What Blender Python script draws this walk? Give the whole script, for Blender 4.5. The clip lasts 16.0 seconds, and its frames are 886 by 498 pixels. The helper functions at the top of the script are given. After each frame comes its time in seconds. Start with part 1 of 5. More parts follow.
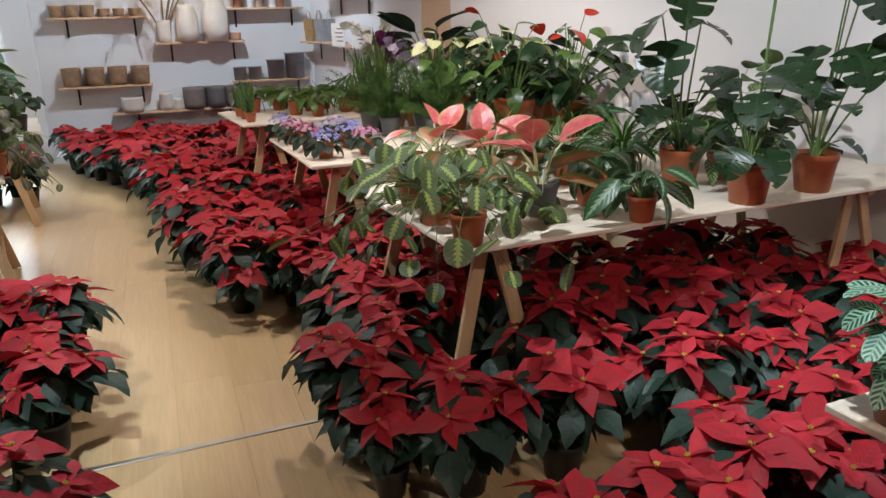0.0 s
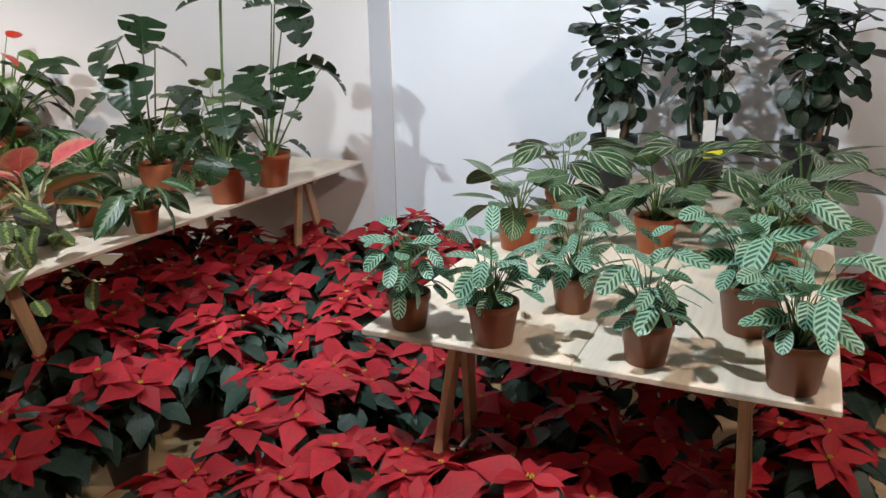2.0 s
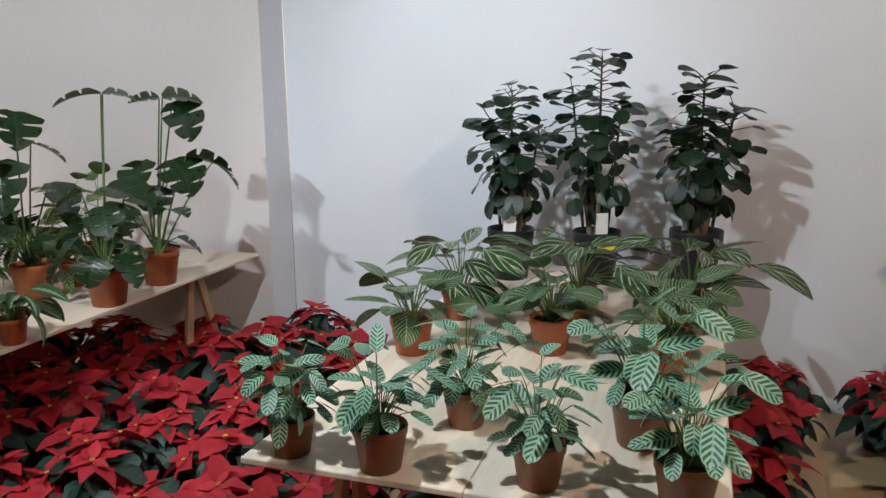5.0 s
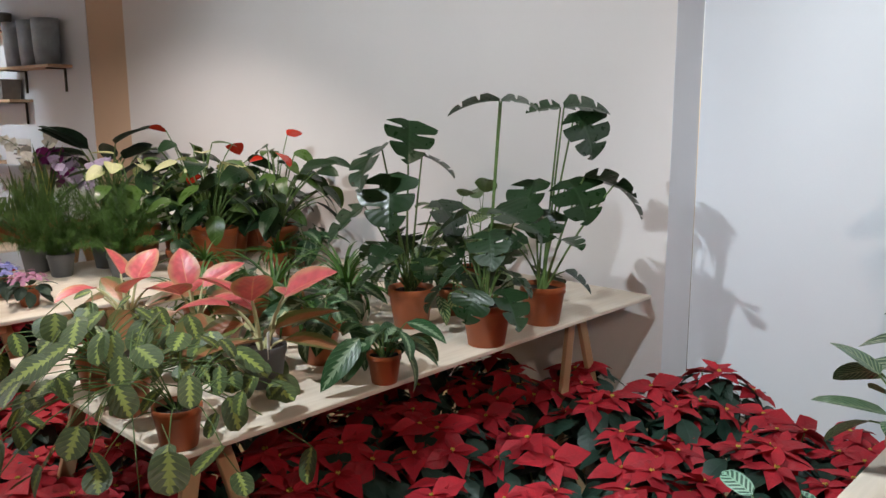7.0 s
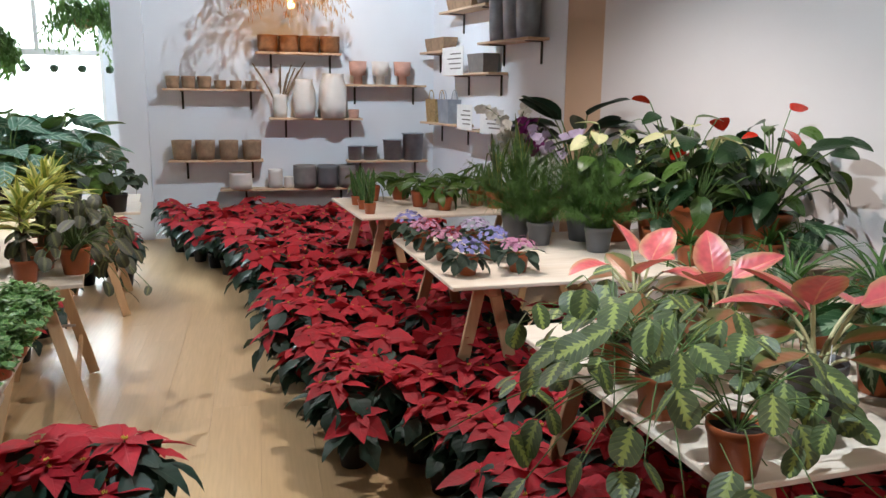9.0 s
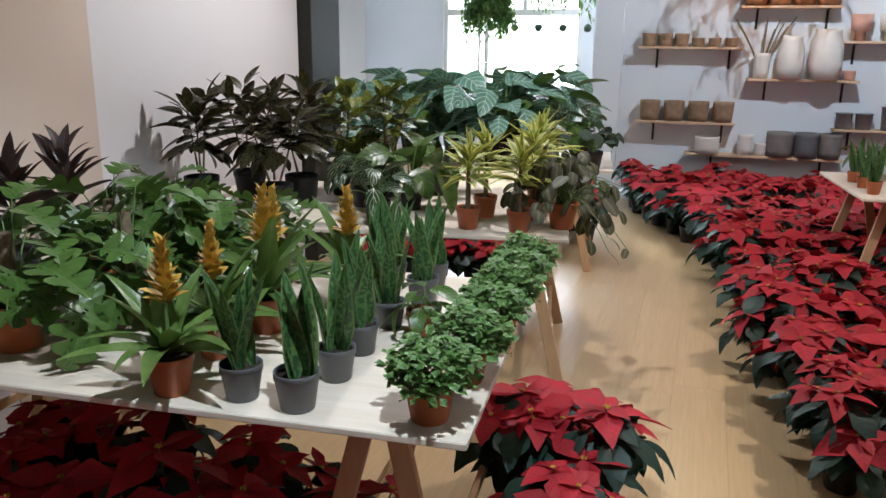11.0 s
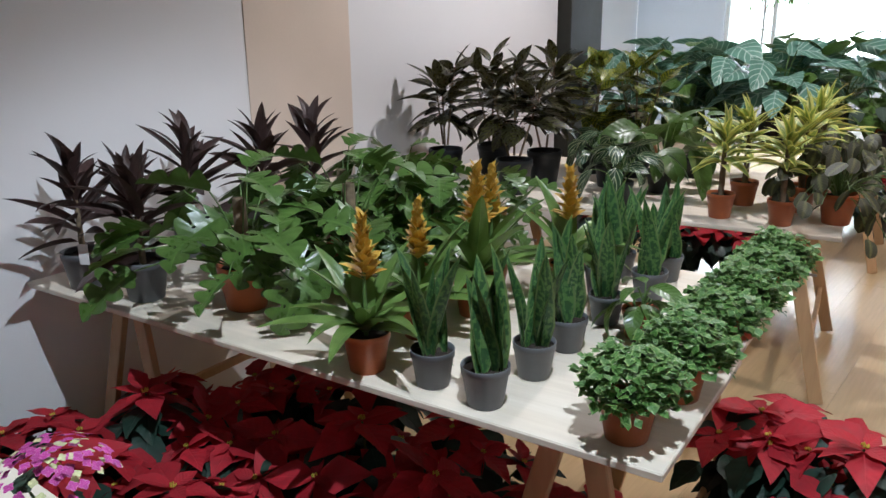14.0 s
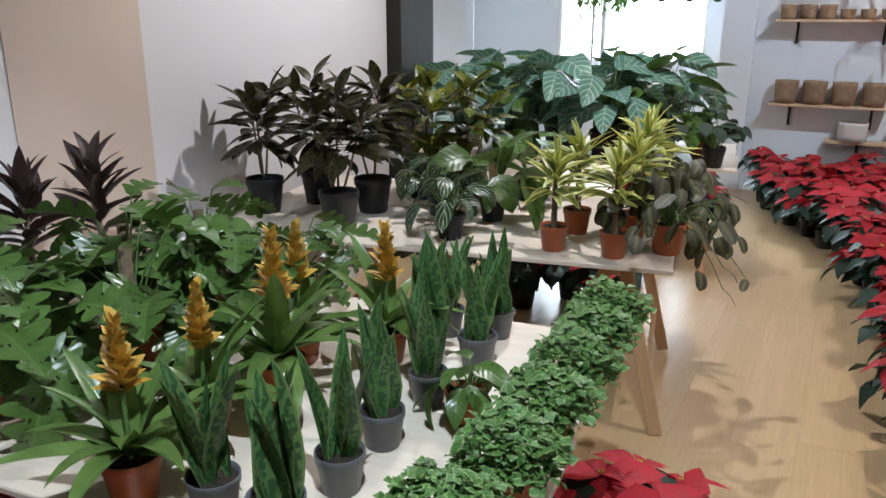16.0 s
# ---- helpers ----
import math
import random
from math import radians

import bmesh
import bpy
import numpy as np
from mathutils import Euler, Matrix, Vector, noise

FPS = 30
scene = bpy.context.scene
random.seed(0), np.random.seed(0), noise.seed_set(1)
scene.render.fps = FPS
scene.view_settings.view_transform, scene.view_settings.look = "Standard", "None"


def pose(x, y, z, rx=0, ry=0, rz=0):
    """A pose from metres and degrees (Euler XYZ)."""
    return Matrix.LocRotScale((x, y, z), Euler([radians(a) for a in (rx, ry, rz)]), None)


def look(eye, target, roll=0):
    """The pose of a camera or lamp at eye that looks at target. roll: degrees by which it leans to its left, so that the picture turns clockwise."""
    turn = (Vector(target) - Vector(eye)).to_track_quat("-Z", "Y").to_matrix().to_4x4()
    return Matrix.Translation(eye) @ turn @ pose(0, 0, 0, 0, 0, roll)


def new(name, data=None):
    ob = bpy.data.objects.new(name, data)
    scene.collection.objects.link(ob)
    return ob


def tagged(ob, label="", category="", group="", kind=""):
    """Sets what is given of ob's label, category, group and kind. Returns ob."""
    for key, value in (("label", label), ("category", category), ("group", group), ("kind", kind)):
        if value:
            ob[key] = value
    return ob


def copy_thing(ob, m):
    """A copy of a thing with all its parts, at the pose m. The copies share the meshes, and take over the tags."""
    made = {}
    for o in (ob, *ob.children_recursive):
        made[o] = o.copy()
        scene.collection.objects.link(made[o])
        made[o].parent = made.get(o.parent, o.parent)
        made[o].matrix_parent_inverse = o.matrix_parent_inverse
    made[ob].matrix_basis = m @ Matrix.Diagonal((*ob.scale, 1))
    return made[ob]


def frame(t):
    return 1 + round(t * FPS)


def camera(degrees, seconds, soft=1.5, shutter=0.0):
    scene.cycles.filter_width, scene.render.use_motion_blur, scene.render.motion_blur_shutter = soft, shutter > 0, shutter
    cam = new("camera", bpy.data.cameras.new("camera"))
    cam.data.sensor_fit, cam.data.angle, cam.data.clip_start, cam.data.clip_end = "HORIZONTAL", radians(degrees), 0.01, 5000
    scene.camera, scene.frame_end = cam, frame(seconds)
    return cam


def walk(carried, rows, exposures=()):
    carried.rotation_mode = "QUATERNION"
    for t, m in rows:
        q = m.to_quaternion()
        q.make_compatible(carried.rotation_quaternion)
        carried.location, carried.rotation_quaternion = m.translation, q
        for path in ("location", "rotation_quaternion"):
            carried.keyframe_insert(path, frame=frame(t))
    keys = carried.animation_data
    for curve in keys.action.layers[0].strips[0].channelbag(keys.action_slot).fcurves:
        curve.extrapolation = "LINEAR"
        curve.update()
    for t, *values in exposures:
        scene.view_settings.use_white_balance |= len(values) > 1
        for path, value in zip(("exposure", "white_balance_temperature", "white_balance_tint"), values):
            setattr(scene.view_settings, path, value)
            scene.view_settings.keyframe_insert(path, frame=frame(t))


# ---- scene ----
cam = camera(59.1, 16.0)
PATH = [
    (0, (0.122, 0.356, 1.514), (0.768, 2.159, 0.938), -1.4),
    (0.5, (0.034, 0.288, 1.537), (1.093, 1.88, 0.952), -1.1),
    (1, (-0.082, 0.206, 1.565), (1.241, 1.589, 0.982), -0.9),
    (1.5, (-0.219, 0.241, 1.569), (1.316, 1.383, 0.988), -0.9),
    (2, (-0.342, 0.274, 1.569), (1.346, 1.183, 0.998), -0.9),
    (2.5, (-0.404, 0.228, 1.611), (1.383, 0.938, 1.063), -0.7),
    (3, (-0.458, 0.191, 1.642), (1.391, 0.757, 1.132), -0.7),
    (3.2, (-0.473, 0.193, 1.651), (1.394, 0.718, 1.163), -0.6),
    (5.3, (-0.143, 0.284, 1.663), (1.646, 1.098, 1.289), -0.3),
    (5.5, (-0.092, 0.372, 1.639), (1.663, 1.26, 1.276), -0.2),
    (6, (0.006, 0.57, 1.618), (1.642, 1.666, 1.27), -0.3),
    (6.5, (0.099, 0.715, 1.606), (1.594, 1.997, 1.258), -0.2),
    (7, (0.275, 0.841, 1.619), (1.604, 2.296, 1.276), -0.2),
    (7.5, (0.354, 0.951, 1.602), (1.518, 2.541, 1.261), 0.1),
    (8, (0.29, 1.102, 1.593), (1.281, 2.805, 1.247), 0.3),
    (8.5, (0.153, 1.227, 1.576), (0.922, 3.037, 1.212), 0.7),
    (9, (0.096, 1.368, 1.553), (0.542, 3.278, 1.162), 0.7),
    (9.5, (0.094, 1.527, 1.556), (0.187, 3.48, 1.133), 1.0),
    (10, (0.03, 1.591, 1.531), (-0.196, 3.527, 1.08), 1.0),
    (10.2, (-0.01, 1.603, 1.527), (-0.338, 3.521, 1.067), 0.9),
    (12.3, (-0.226, 1.558, 1.551), (-1.102, 3.275, 1.017), 0.2),
    (12.5, (-0.222, 1.583, 1.54), (-1.141, 3.278, 1.009), 0.0),
    (13, (-0.205, 1.649, 1.537), (-1.241, 3.273, 0.998), -0.3),
    (13.5, (-0.148, 1.717, 1.544), (-1.296, 3.26, 0.997), -0.5),
    (14, (-0.099, 1.795, 1.525), (-1.288, 3.3, 0.959), -0.6),
    (14.5, (-0.125, 1.9, 1.503), (-1.251, 3.445, 0.916), -0.5),
    (15, (-0.203, 1.983, 1.547), (-1.22, 3.596, 0.942), -0.1),
    (15.5, (-0.236, 2.042, 1.583), (-1.159, 3.711, 0.982), 0.1),
    (16, (-0.177, 2.123, 1.62), (-1.052, 3.825, 1.041), 0.1),
]
walk(cam, [(t, look(eye, target, roll)) for t, eye, target, roll in PATH],
     [(0, 0.1, 6450, 10), (1, 0.12, 6500, 10), (2.5, 0.18, 6500, 10), (3.2, 0.08, 6500, 10), (5.3, -0.22, 6600, 10), (6.5, -0.2, 6600, 10),
      (7.5, 0.0, 6500, 10), (8.5, 0.08, 6350, 10), (10.2, 0.0, 6150, 10), (12.3, 0.1, 6050, 10), (16, 0.08, 6000, 10)])

# ---- light ----
world = bpy.data.worlds.new("world")
scene.world = world
world.use_nodes = True
wn = world.node_tree.nodes
sky = wn.new("ShaderNodeTexSky")
sky.sky_type, sky.sun_disc = "NISHITA", False
sky.sun_elevation, sky.sun_rotation = radians(40), radians(60)
wn["Background"].inputs["Strength"].default_value = 0.12
world.node_tree.links.new(sky.outputs[0], wn["Background"].inputs["Color"])


def spot(name, at, to, watts, colour, cone=130, size=0.035):
    data = bpy.data.lights.new(name, "SPOT")
    data.energy, data.color, data.spot_size, data.spot_blend, data.shadow_soft_size = watts, colour, radians(cone), 0.5, size
    ob = new(name, data)
    ob.matrix_world = look(at, to)
    return ob


COOL, WARM, AMBER = (0.84, 0.935, 1.0), (1.0, 0.92, 0.87), (1.0, 0.80, 0.66)
spot("ceiling_spot_lamp", (0.1, 2.75, 3.1), (3.0, 3.4, 1.45), 290, COOL, 96, 0.012)
spot("ceiling_spot_lamp", (0.85, 1.55, 3.1), (3.0, 0.35, 0.9), 235, COOL, 112, 0.012)
spot("ceiling_spot_lamp", (0.8, -0.9, 3.1), (2.6, 0.5, 1.0), 165, AMBER, 112, 0.012)
spot("ceiling_spot_lamp", (-0.3, 2.45, 3.1), (-1.45, 3.35, 0.25), 245, COOL, 68, 0.012)
spot("ceiling_spot_lamp", (1.25, 4.9, 3.1), (1.25, 5.4, 0.5), 175, (1.0, 0.88, 0.80), 120, 0.012)
spot("ceiling_spot_lamp", (-1.25, 5.7, 3.1), (-1.4, 5.5, 0.5), 175, (1.0, 0.95, 0.93), 132, 0.012)
spot("ceiling_spot_lamp", (0.7, 7.9, 3.1), (0.6, 9.8, 1.2), 185, COOL, 130, 0.012)
# the bulb inside the dried-grass pendant
data = bpy.data.lights.new("pendant_bulb", "POINT")
data.energy, data.color, data.shadow_soft_size = 9, (1.0, 0.50, 0.16), 0.03
new("pendant_bulb", data).location = (0.42, 9.25, 2.36)
# daylight that falls in through the shop window
data = bpy.data.lights.new("window_daylight", "AREA")
data.shape, data.size, data.size_y, data.energy, data.color = "RECTANGLE", 1.9, 1.9, 150, (0.86, 0.95, 1.0)
new("window_daylight", data).matrix_world = look((-2.7, 11.9, 2.0), (-1.4, 7.0, 0.8))

# ---- materials ----




def mth(nt, op, a, b=0.0, c=0.0):
    n = nt.nodes.new("ShaderNodeMath")
    n.operation = op
    for i, v in enumerate((a, b, c)):
        if isinstance(v, (int, float)):
            n.inputs[i].default_value = v
        else:
            nt.links.new(v, n.inputs[i])
    return n.outputs[0]


def mixc(nt, f, a, b, kind="MIX"):
    n = nt.nodes.new("ShaderNodeMix")
    n.data_type, n.blend_type = "RGBA", kind
    for i, v in ((0, f), (6, a), (7, b)):
        if isinstance(v, (int, float)):
            n.inputs[i].default_value = v
        elif isinstance(v, tuple):
            n.inputs[i].default_value = (*v, 1) if len(v) == 3 else v
        else:
            nt.links.new(v, n.inputs[i])
    return n.outputs[2]


def noise_tex(nt, scale, detail=3.0, vec=None, stretch=None):
    n = nt.nodes.new("ShaderNodeTexNoise")
    n.inputs["Scale"].default_value, n.inputs["Detail"].default_value = scale, detail
    if vec is None:
        tc = nt.nodes.new("ShaderNodeTexCoord")
        vec = tc.outputs["Object"]
    if stretch:
        mp = nt.nodes.new("ShaderNodeMapping")
        mp.inputs["Scale"].default_value = stretch
        nt.links.new(vec, mp.inputs["Vector"])
        vec = mp.outputs[0]
    nt.links.new(vec, n.inputs["Vector"])
    return n.outputs["Fac"]


def bump(nt, height, strength, dist=0.002):
    n = nt.nodes.new("ShaderNodeBump")
    n.inputs["Strength"].default_value, n.inputs["Distance"].default_value = strength, dist
    nt.links.new(height, n.inputs["Height"])
    nt.links.new(n.outputs[0], nt.nodes["Principled BSDF"].inputs["Normal"])


def ranged(nt, fac, lo, hi, a=0.0, b=1.0):
    n = nt.nodes.new("ShaderNodeMapRange")
    for i, v in enumerate((lo, hi, a, b)):
        n.inputs[i + 1].default_value = v
    nt.links.new(fac, n.inputs[0])
    return n.outputs[0]


def base(name, rough=0.6, metal=0.0, spec=0.5):
    m = bpy.data.materials.new(name)
    m.use_nodes = True
    p = m.node_tree.nodes["Principled BSDF"]
    p.inputs["Roughness"].default_value, p.inputs["Metallic"].default_value = rough, metal
    p.inputs["Specular IOR Level"].default_value = spec
    return m, m.node_tree, p


def plain(name, colour, rough=0.6, metal=0.0, scale=6.0, vary=0.18, grain=90.0, relief=0.15, piece=0.0, stretch=None):
    """A surface with blotches, fine grain and relief, and a small difference from piece to piece."""
    m, nt, p = base(name, rough, metal)
    big, fine = noise_tex(nt, scale, 4, stretch=stretch), noise_tex(nt, grain, 3, stretch=stretch)
    dark = tuple(c * (1 - vary) for c in colour)
    light = tuple(min(1, c * (1 + vary)) for c in colour)
    col = mixc(nt, ranged(nt, big, 0.3, 0.7), dark, light)
    col = mixc(nt, ranged(nt, fine, 0.3, 0.75, 0.0, 0.35), col, dark)
    if piece:
        rnd = nt.nodes.new("ShaderNodeObjectInfo").outputs["Random"]
        col = mixc(nt, ranged(nt, rnd, 0, 1, 0, piece), col, tuple(c * 0.6 for c in colour))
    nt.links.new(col, p.inputs["Base Color"])
    nt.links.new(ranged(nt, big, 0.2, 0.8, rough * 0.85, min(1, rough * 1.15)), p.inputs["Roughness"])
    bump(nt, fine, relief)
    return m


def wood(name, a, b, along=0, rough=0.55, piece=0.25, ring=7.0):
    """Sawn wood with its grain along one axis, knots and a tone for each board."""
    m, nt, p = base(name, rough)
    st = [ring, ring, ring]
    st[along] = 0.55
    tc = nt.nodes.new("ShaderNodeTexCoord").outputs["Object"]
    info = nt.nodes.new("ShaderNodeObjectInfo")
    off = nt.nodes.new("ShaderNodeVectorMath")
    off.operation = "ADD"
    nt.links.new(tc, off.inputs[0])
    nt.links.new(info.outputs["Random"], off.inputs[1])
    grain = noise_tex(nt, 1.6, 6, off.outputs[0], tuple(st))
    fine = noise_tex(nt, 9, 5, off.outputs[0], tuple(st))
    knots = nt.nodes.new("ShaderNodeTexVoronoi")
    knots.inputs["Scale"].default_value = 3.1
    nt.links.new(off.outputs[0], knots.inputs["Vector"])
    col = mixc(nt, ranged(nt, grain, 0.3, 0.7), a, b)
    col = mixc(nt, ranged(nt, fine, 0.35, 0.7, 0.0, 0.35), col, tuple(c * 0.72 for c in b))
    col = mixc(nt, ranged(nt, knots.outputs["Distance"], 0.0, 0.055, 0.5, 0.0), col, tuple(c * 0.4 for c in b))
    col = mixc(nt, ranged(nt, info.outputs["Random"], 0, 1, 0, piece), col, tuple(c * 0.78 for c in b))
    nt.links.new(col, p.inputs["Base Color"])
    bump(nt, fine, 0.18)
    return m


def leaf_stuff(name, main, second=None, pattern="", rough=0.4, count=8.0, slant=0.5, vary=0.35, third=None, dull=0.45):
    """A leaf. Its u runs from edge to edge, its v from the stalk to the tip."""
    m, nt, p = base(name, rough)
    uv = nt.nodes.new("ShaderNodeUVMap").outputs[0]
    sep = nt.nodes.new("ShaderNodeSeparateXYZ")
    nt.links.new(uv, sep.inputs[0])
    v = sep.outputs[1]
    au = mth(nt, "ABSOLUTE", mth(nt, "MULTIPLY_ADD", sep.outputs[0], 2.0, -1.0))
    wob = noise_tex(nt, 30, 2)
    rnd = nt.nodes.new("ShaderNodeObjectInfo").outputs["Random"]
    isl = nt.nodes.new("ShaderNodeNewGeometry").outputs["Random Per Island"]
    one = mth(nt, "FRACT", mth(nt, "ADD", rnd, isl))
    col = mixc(nt, ranged(nt, wob, 0.3, 0.7), tuple(c * (1 - vary * 0.5) for c in main), tuple(min(1, c * (1 + vary * 0.5)) for c in main))
    saw = mth(nt, "FRACT", mth(nt, "SUBTRACT", mth(nt, "MULTIPLY", v, count), mth(nt, "MULTIPLY", au, slant * count * 0.35)))
    vein = ranged(nt, mth(nt, "ABSOLUTE", mth(nt, "SUBTRACT", saw, 0.5)), 0.0, 0.5)
    if pattern == "herring":
        lens = mth(nt, "MULTIPLY", ranged(nt, au, 0.03, 0.10), ranged(nt, au, 0.78, 0.92, 1.0, 0.0))
        col = mixc(nt, mth(nt, "MULTIPLY", ranged(nt, vein, 0.50, 0.60, 1.0, 0.0), lens), col, second)
        col = mixc(nt, ranged(nt, au, 0.90, 0.98, 0.0, 0.6), col, second)
    elif pattern == "zigzag":
        reach = mth(nt, "MULTIPLY_ADD", vein, 0.26, 0.10)
        col = mixc(nt, ranged(nt, mth(nt, "SUBTRACT", reach, au), -0.03, 0.04), col, second)
        col = mixc(nt, mth(nt, "MULTIPLY", ranged(nt, vein, 0.9, 0.99), 0.45), col, second)
    elif pattern == "lines":
        col = mixc(nt, mth(nt, "MULTIPLY", ranged(nt, vein, 0.74, 0.90), ranged(nt, one, 0.0, 1.0, 0.55, 1.0)), col, second)
    elif pattern == "margin":
        edge = mth(nt, "ADD", au, mth(nt, "MULTIPLY_ADD", wob, 0.5, -0.25))
        col = mixc(nt, ranged(nt, edge, 0.38, 0.6), col, second)
    elif pattern == "bands":
        cross = noise_tex(nt, 8, 2, uv, (0.5, 2.2, 1.0))
        col = mixc(nt, ranged(nt, cross, 0.47, 0.56), col, second)
        if third:
            col = mixc(nt, ranged(nt, au, 0.78, 0.86), col, third)
    elif pattern == "flame":
        blot = mth(nt, "ADD", mth(nt, "MULTIPLY", noise_tex(nt, 55, 3), 0.9), mth(nt, "MULTIPLY", vein, 0.35))
        col = mixc(nt, ranged(nt, blot, 0.60, 0.72), col, second)
    elif pattern == "centre":
        edge = mth(nt, "ADD", au, mth(nt, "MULTIPLY_ADD", wob, 0.6, -0.3))
        col = mixc(nt, ranged(nt, edge, 0.55, 0.95, 0.0, 0.85), col, second)
    col = mixc(nt, ranged(nt, au, 0.0, 0.07, 0.35, 0.0), col, tuple(min(1, c * 1.9 + 0.03) for c in (second or main)) if pattern not in ("zigzag", "herring") else second)
    col = mixc(nt, ranged(nt, one, 0, 1, 0, dull), col, tuple(c * 0.55 for c in main))
    nt.links.new(col, p.inputs["Base Color"])
    thin = nt.nodes.new("ShaderNodeBsdfTranslucent")
    nt.links.new(mixc(nt, 1.0, col, (1.0, 1.0, 0.75), "MULTIPLY"), thin.inputs["Color"])
    both = nt.nodes.new("ShaderNodeMixShader")
    both.inputs[0].default_value = 0.2
    nt.links.new(p.outputs[0], both.inputs[1])
    nt.links.new(thin.outputs[0], both.inputs[2])
    nt.links.new(both.outputs[0], nt.nodes["Material Output"].inputs["Surface"])
    nt.links.new(ranged(nt, wob, 0.2, 0.8, rough * 0.8, rough * 1.25), p.inputs["Roughness"])
    h = mth(nt, "ADD", mth(nt, "MULTIPLY", vein, 0.6), mth(nt, "MULTIPLY", ranged(nt, au, 0.0, 0.1), 0.7))
    bump(nt, h, 0.35, 0.003)
    return m


WALL = plain("painted_plaster_warm", (0.76, 0.73, 0.725), 0.85, scale=1.3, vary=0.035, grain=140, relief=0.08)
WALLC = plain("painted_plaster_white", (0.735, 0.765, 0.815), 0.85, scale=1.3, vary=0.035, grain=140, relief=0.08)
TAN = plain("band_tan", (0.62, 0.44, 0.31), 0.85, scale=1.5, vary=0.05, grain=140, relief=0.08)
# the ceiling stays out of view; its grey is darkened to deepen the shadows
CEIL = plain("ceiling_darkened", (0.36, 0.34, 0.33), 0.9, scale=1.0, vary=0.04)
FLOOR = wood("laminate_plank", (0.65, 0.475, 0.27), (0.57, 0.405, 0.215), along=1, rough=0.32, piece=0.3, ring=9)
PINE = wood("pine_board", (0.81, 0.73, 0.63), (0.73, 0.62, 0.49), along=0, rough=0.6, piece=0.25)
LEG = wood("pine_leg", (0.62, 0.42, 0.24), (0.50, 0.31, 0.16), along=2, rough=0.6)
BIRCH = wood("shelf_board", (0.68, 0.50, 0.34), (0.58, 0.40, 0.25), along=0)
TERRA = plain("terracotta_plastic", (0.42, 0.115, 0.04), 0.42, scale=14, vary=0.15, grain=200, relief=0.06, piece=0.3)
BROWNP = plain("brown_plastic", (0.25, 0.085, 0.035), 0.38, scale=14, vary=0.15, grain=200, relief=0.06, piece=0.3)
BLACKP = plain("black_plastic", (0.012, 0.013, 0.016), 0.45, scale=14, vary=0.25, grain=200, relief=0.08)
GREYP = plain("grey_plastic", (0.13, 0.135, 0.145), 0.5, scale=14, vary=0.15, grain=200, relief=0.08, piece=0.3)
SOIL = plain("potting_soil", (0.028, 0.018, 0.012), 0.95, scale=60, vary=0.6, grain=260, relief=1.0)
STEEL = plain("brushed_aluminium", (0.50, 0.48, 0.45), 0.42, 0.9, scale=20, vary=0.1)
IRON = plain("black_iron", (0.02, 0.02, 0.014), 0.5, 0.3, scale=20, vary=0.2)
STALK = plain("green_stalk", (0.10, 0.17, 0.045), 0.5, scale=30, vary=0.3)
BARK = plain("woody_stalk", (0.20, 0.145, 0.09), 0.8, scale=60, vary=0.35, relief=0.5)
PALESTALK = plain("pale_stalk", (0.50, 0.48, 0.26), 0.5, scale=30, vary=0.2)
DIMSTALK = plain("dark_green_stalk", (0.045, 0.055, 0.025), 0.6, scale=30, vary=0.3)
TAG = plain("plant_tag_white", (0.78, 0.78, 0.76), 0.5, scale=20, vary=0.06)
YTAG = plain("plant_tag_yellow", (0.75, 0.72, 0.03), 0.5, scale=20, vary=0.1)

RED = leaf_stuff("poinsettia_bract", (0.48, 0.016, 0.030), (0.33, 0.008, 0.018), "", 0.65, 7, 0.6, 0.45, dull=0.6)
PGREEN = leaf_stuff("poinsettia_leaf", (0.018, 0.050, 0.034), None, "", 0.5, 6, 0.5, 0.4)
YBUD = plain("yellow_buds", (0.55, 0.42, 0.05), 0.6, scale=60)
GREEN = leaf_stuff("green_leaf", (0.085, 0.160, 0.034), None, "", 0.3, 8, 0.6, 0.4)
BRIGHT = leaf_stuff("bright_green_leaf", (0.085, 0.165, 0.042), None, "", 0.42, 8, 0.5, 0.4)
DARK = leaf_stuff("dark_green_leaf", (0.020, 0.050, 0.018), None, "", 0.3, 9, 0.6, 0.35)
DEEP = leaf_stuff("deep_green_leaf", (0.017, 0.038, 0.022), None, "", 0.35, 9, 0.6, 0.35)
HERR = leaf_stuff("herringbone_leaf", (0.27, 0.50, 0.36), (0.006, 0.050, 0.028), "herring", 0.40, 7.0, 0.65, 0.2, dull=0.2)
MARAN = leaf_stuff("zigzag_leaf", (0.082, 0.120, 0.048), (0.36, 0.44, 0.11), "zigzag", 0.45, 6, 0.9, 0.4)
MARAD = leaf_stuff("dark_zigzag_leaf", (0.062, 0.066, 0.034), (0.17, 0.18, 0.07), "zigzag", 0.5, 8, 0.8, 0.35)
BIRK = leaf_stuff("pinstriped_leaf", (0.024, 0.080, 0.032), (0.50, 0.58, 0.34), "lines", 0.3, 9, 1.1, 0.3, dull=0.35)
STRIPE = leaf_stuff("white_striped_leaf", (0.020, 0.060, 0.022), (0.62, 0.66, 0.44), "lines", 0.3, 3, 1.9, 0.3, dull=0.3)
AGLA = leaf_stuff("pink_leaf", (0.66, 0.115, 0.125), (0.50, 0.30, 0.14), "centre", 0.35, 7, 0.7, 0.5, dull=0.3)
AGLB = leaf_stuff("copper_green_leaf", (0.40, 0.17, 0.08), (0.11, 0.18, 0.05), "margin", 0.35, 7, 0.7, 0.3)
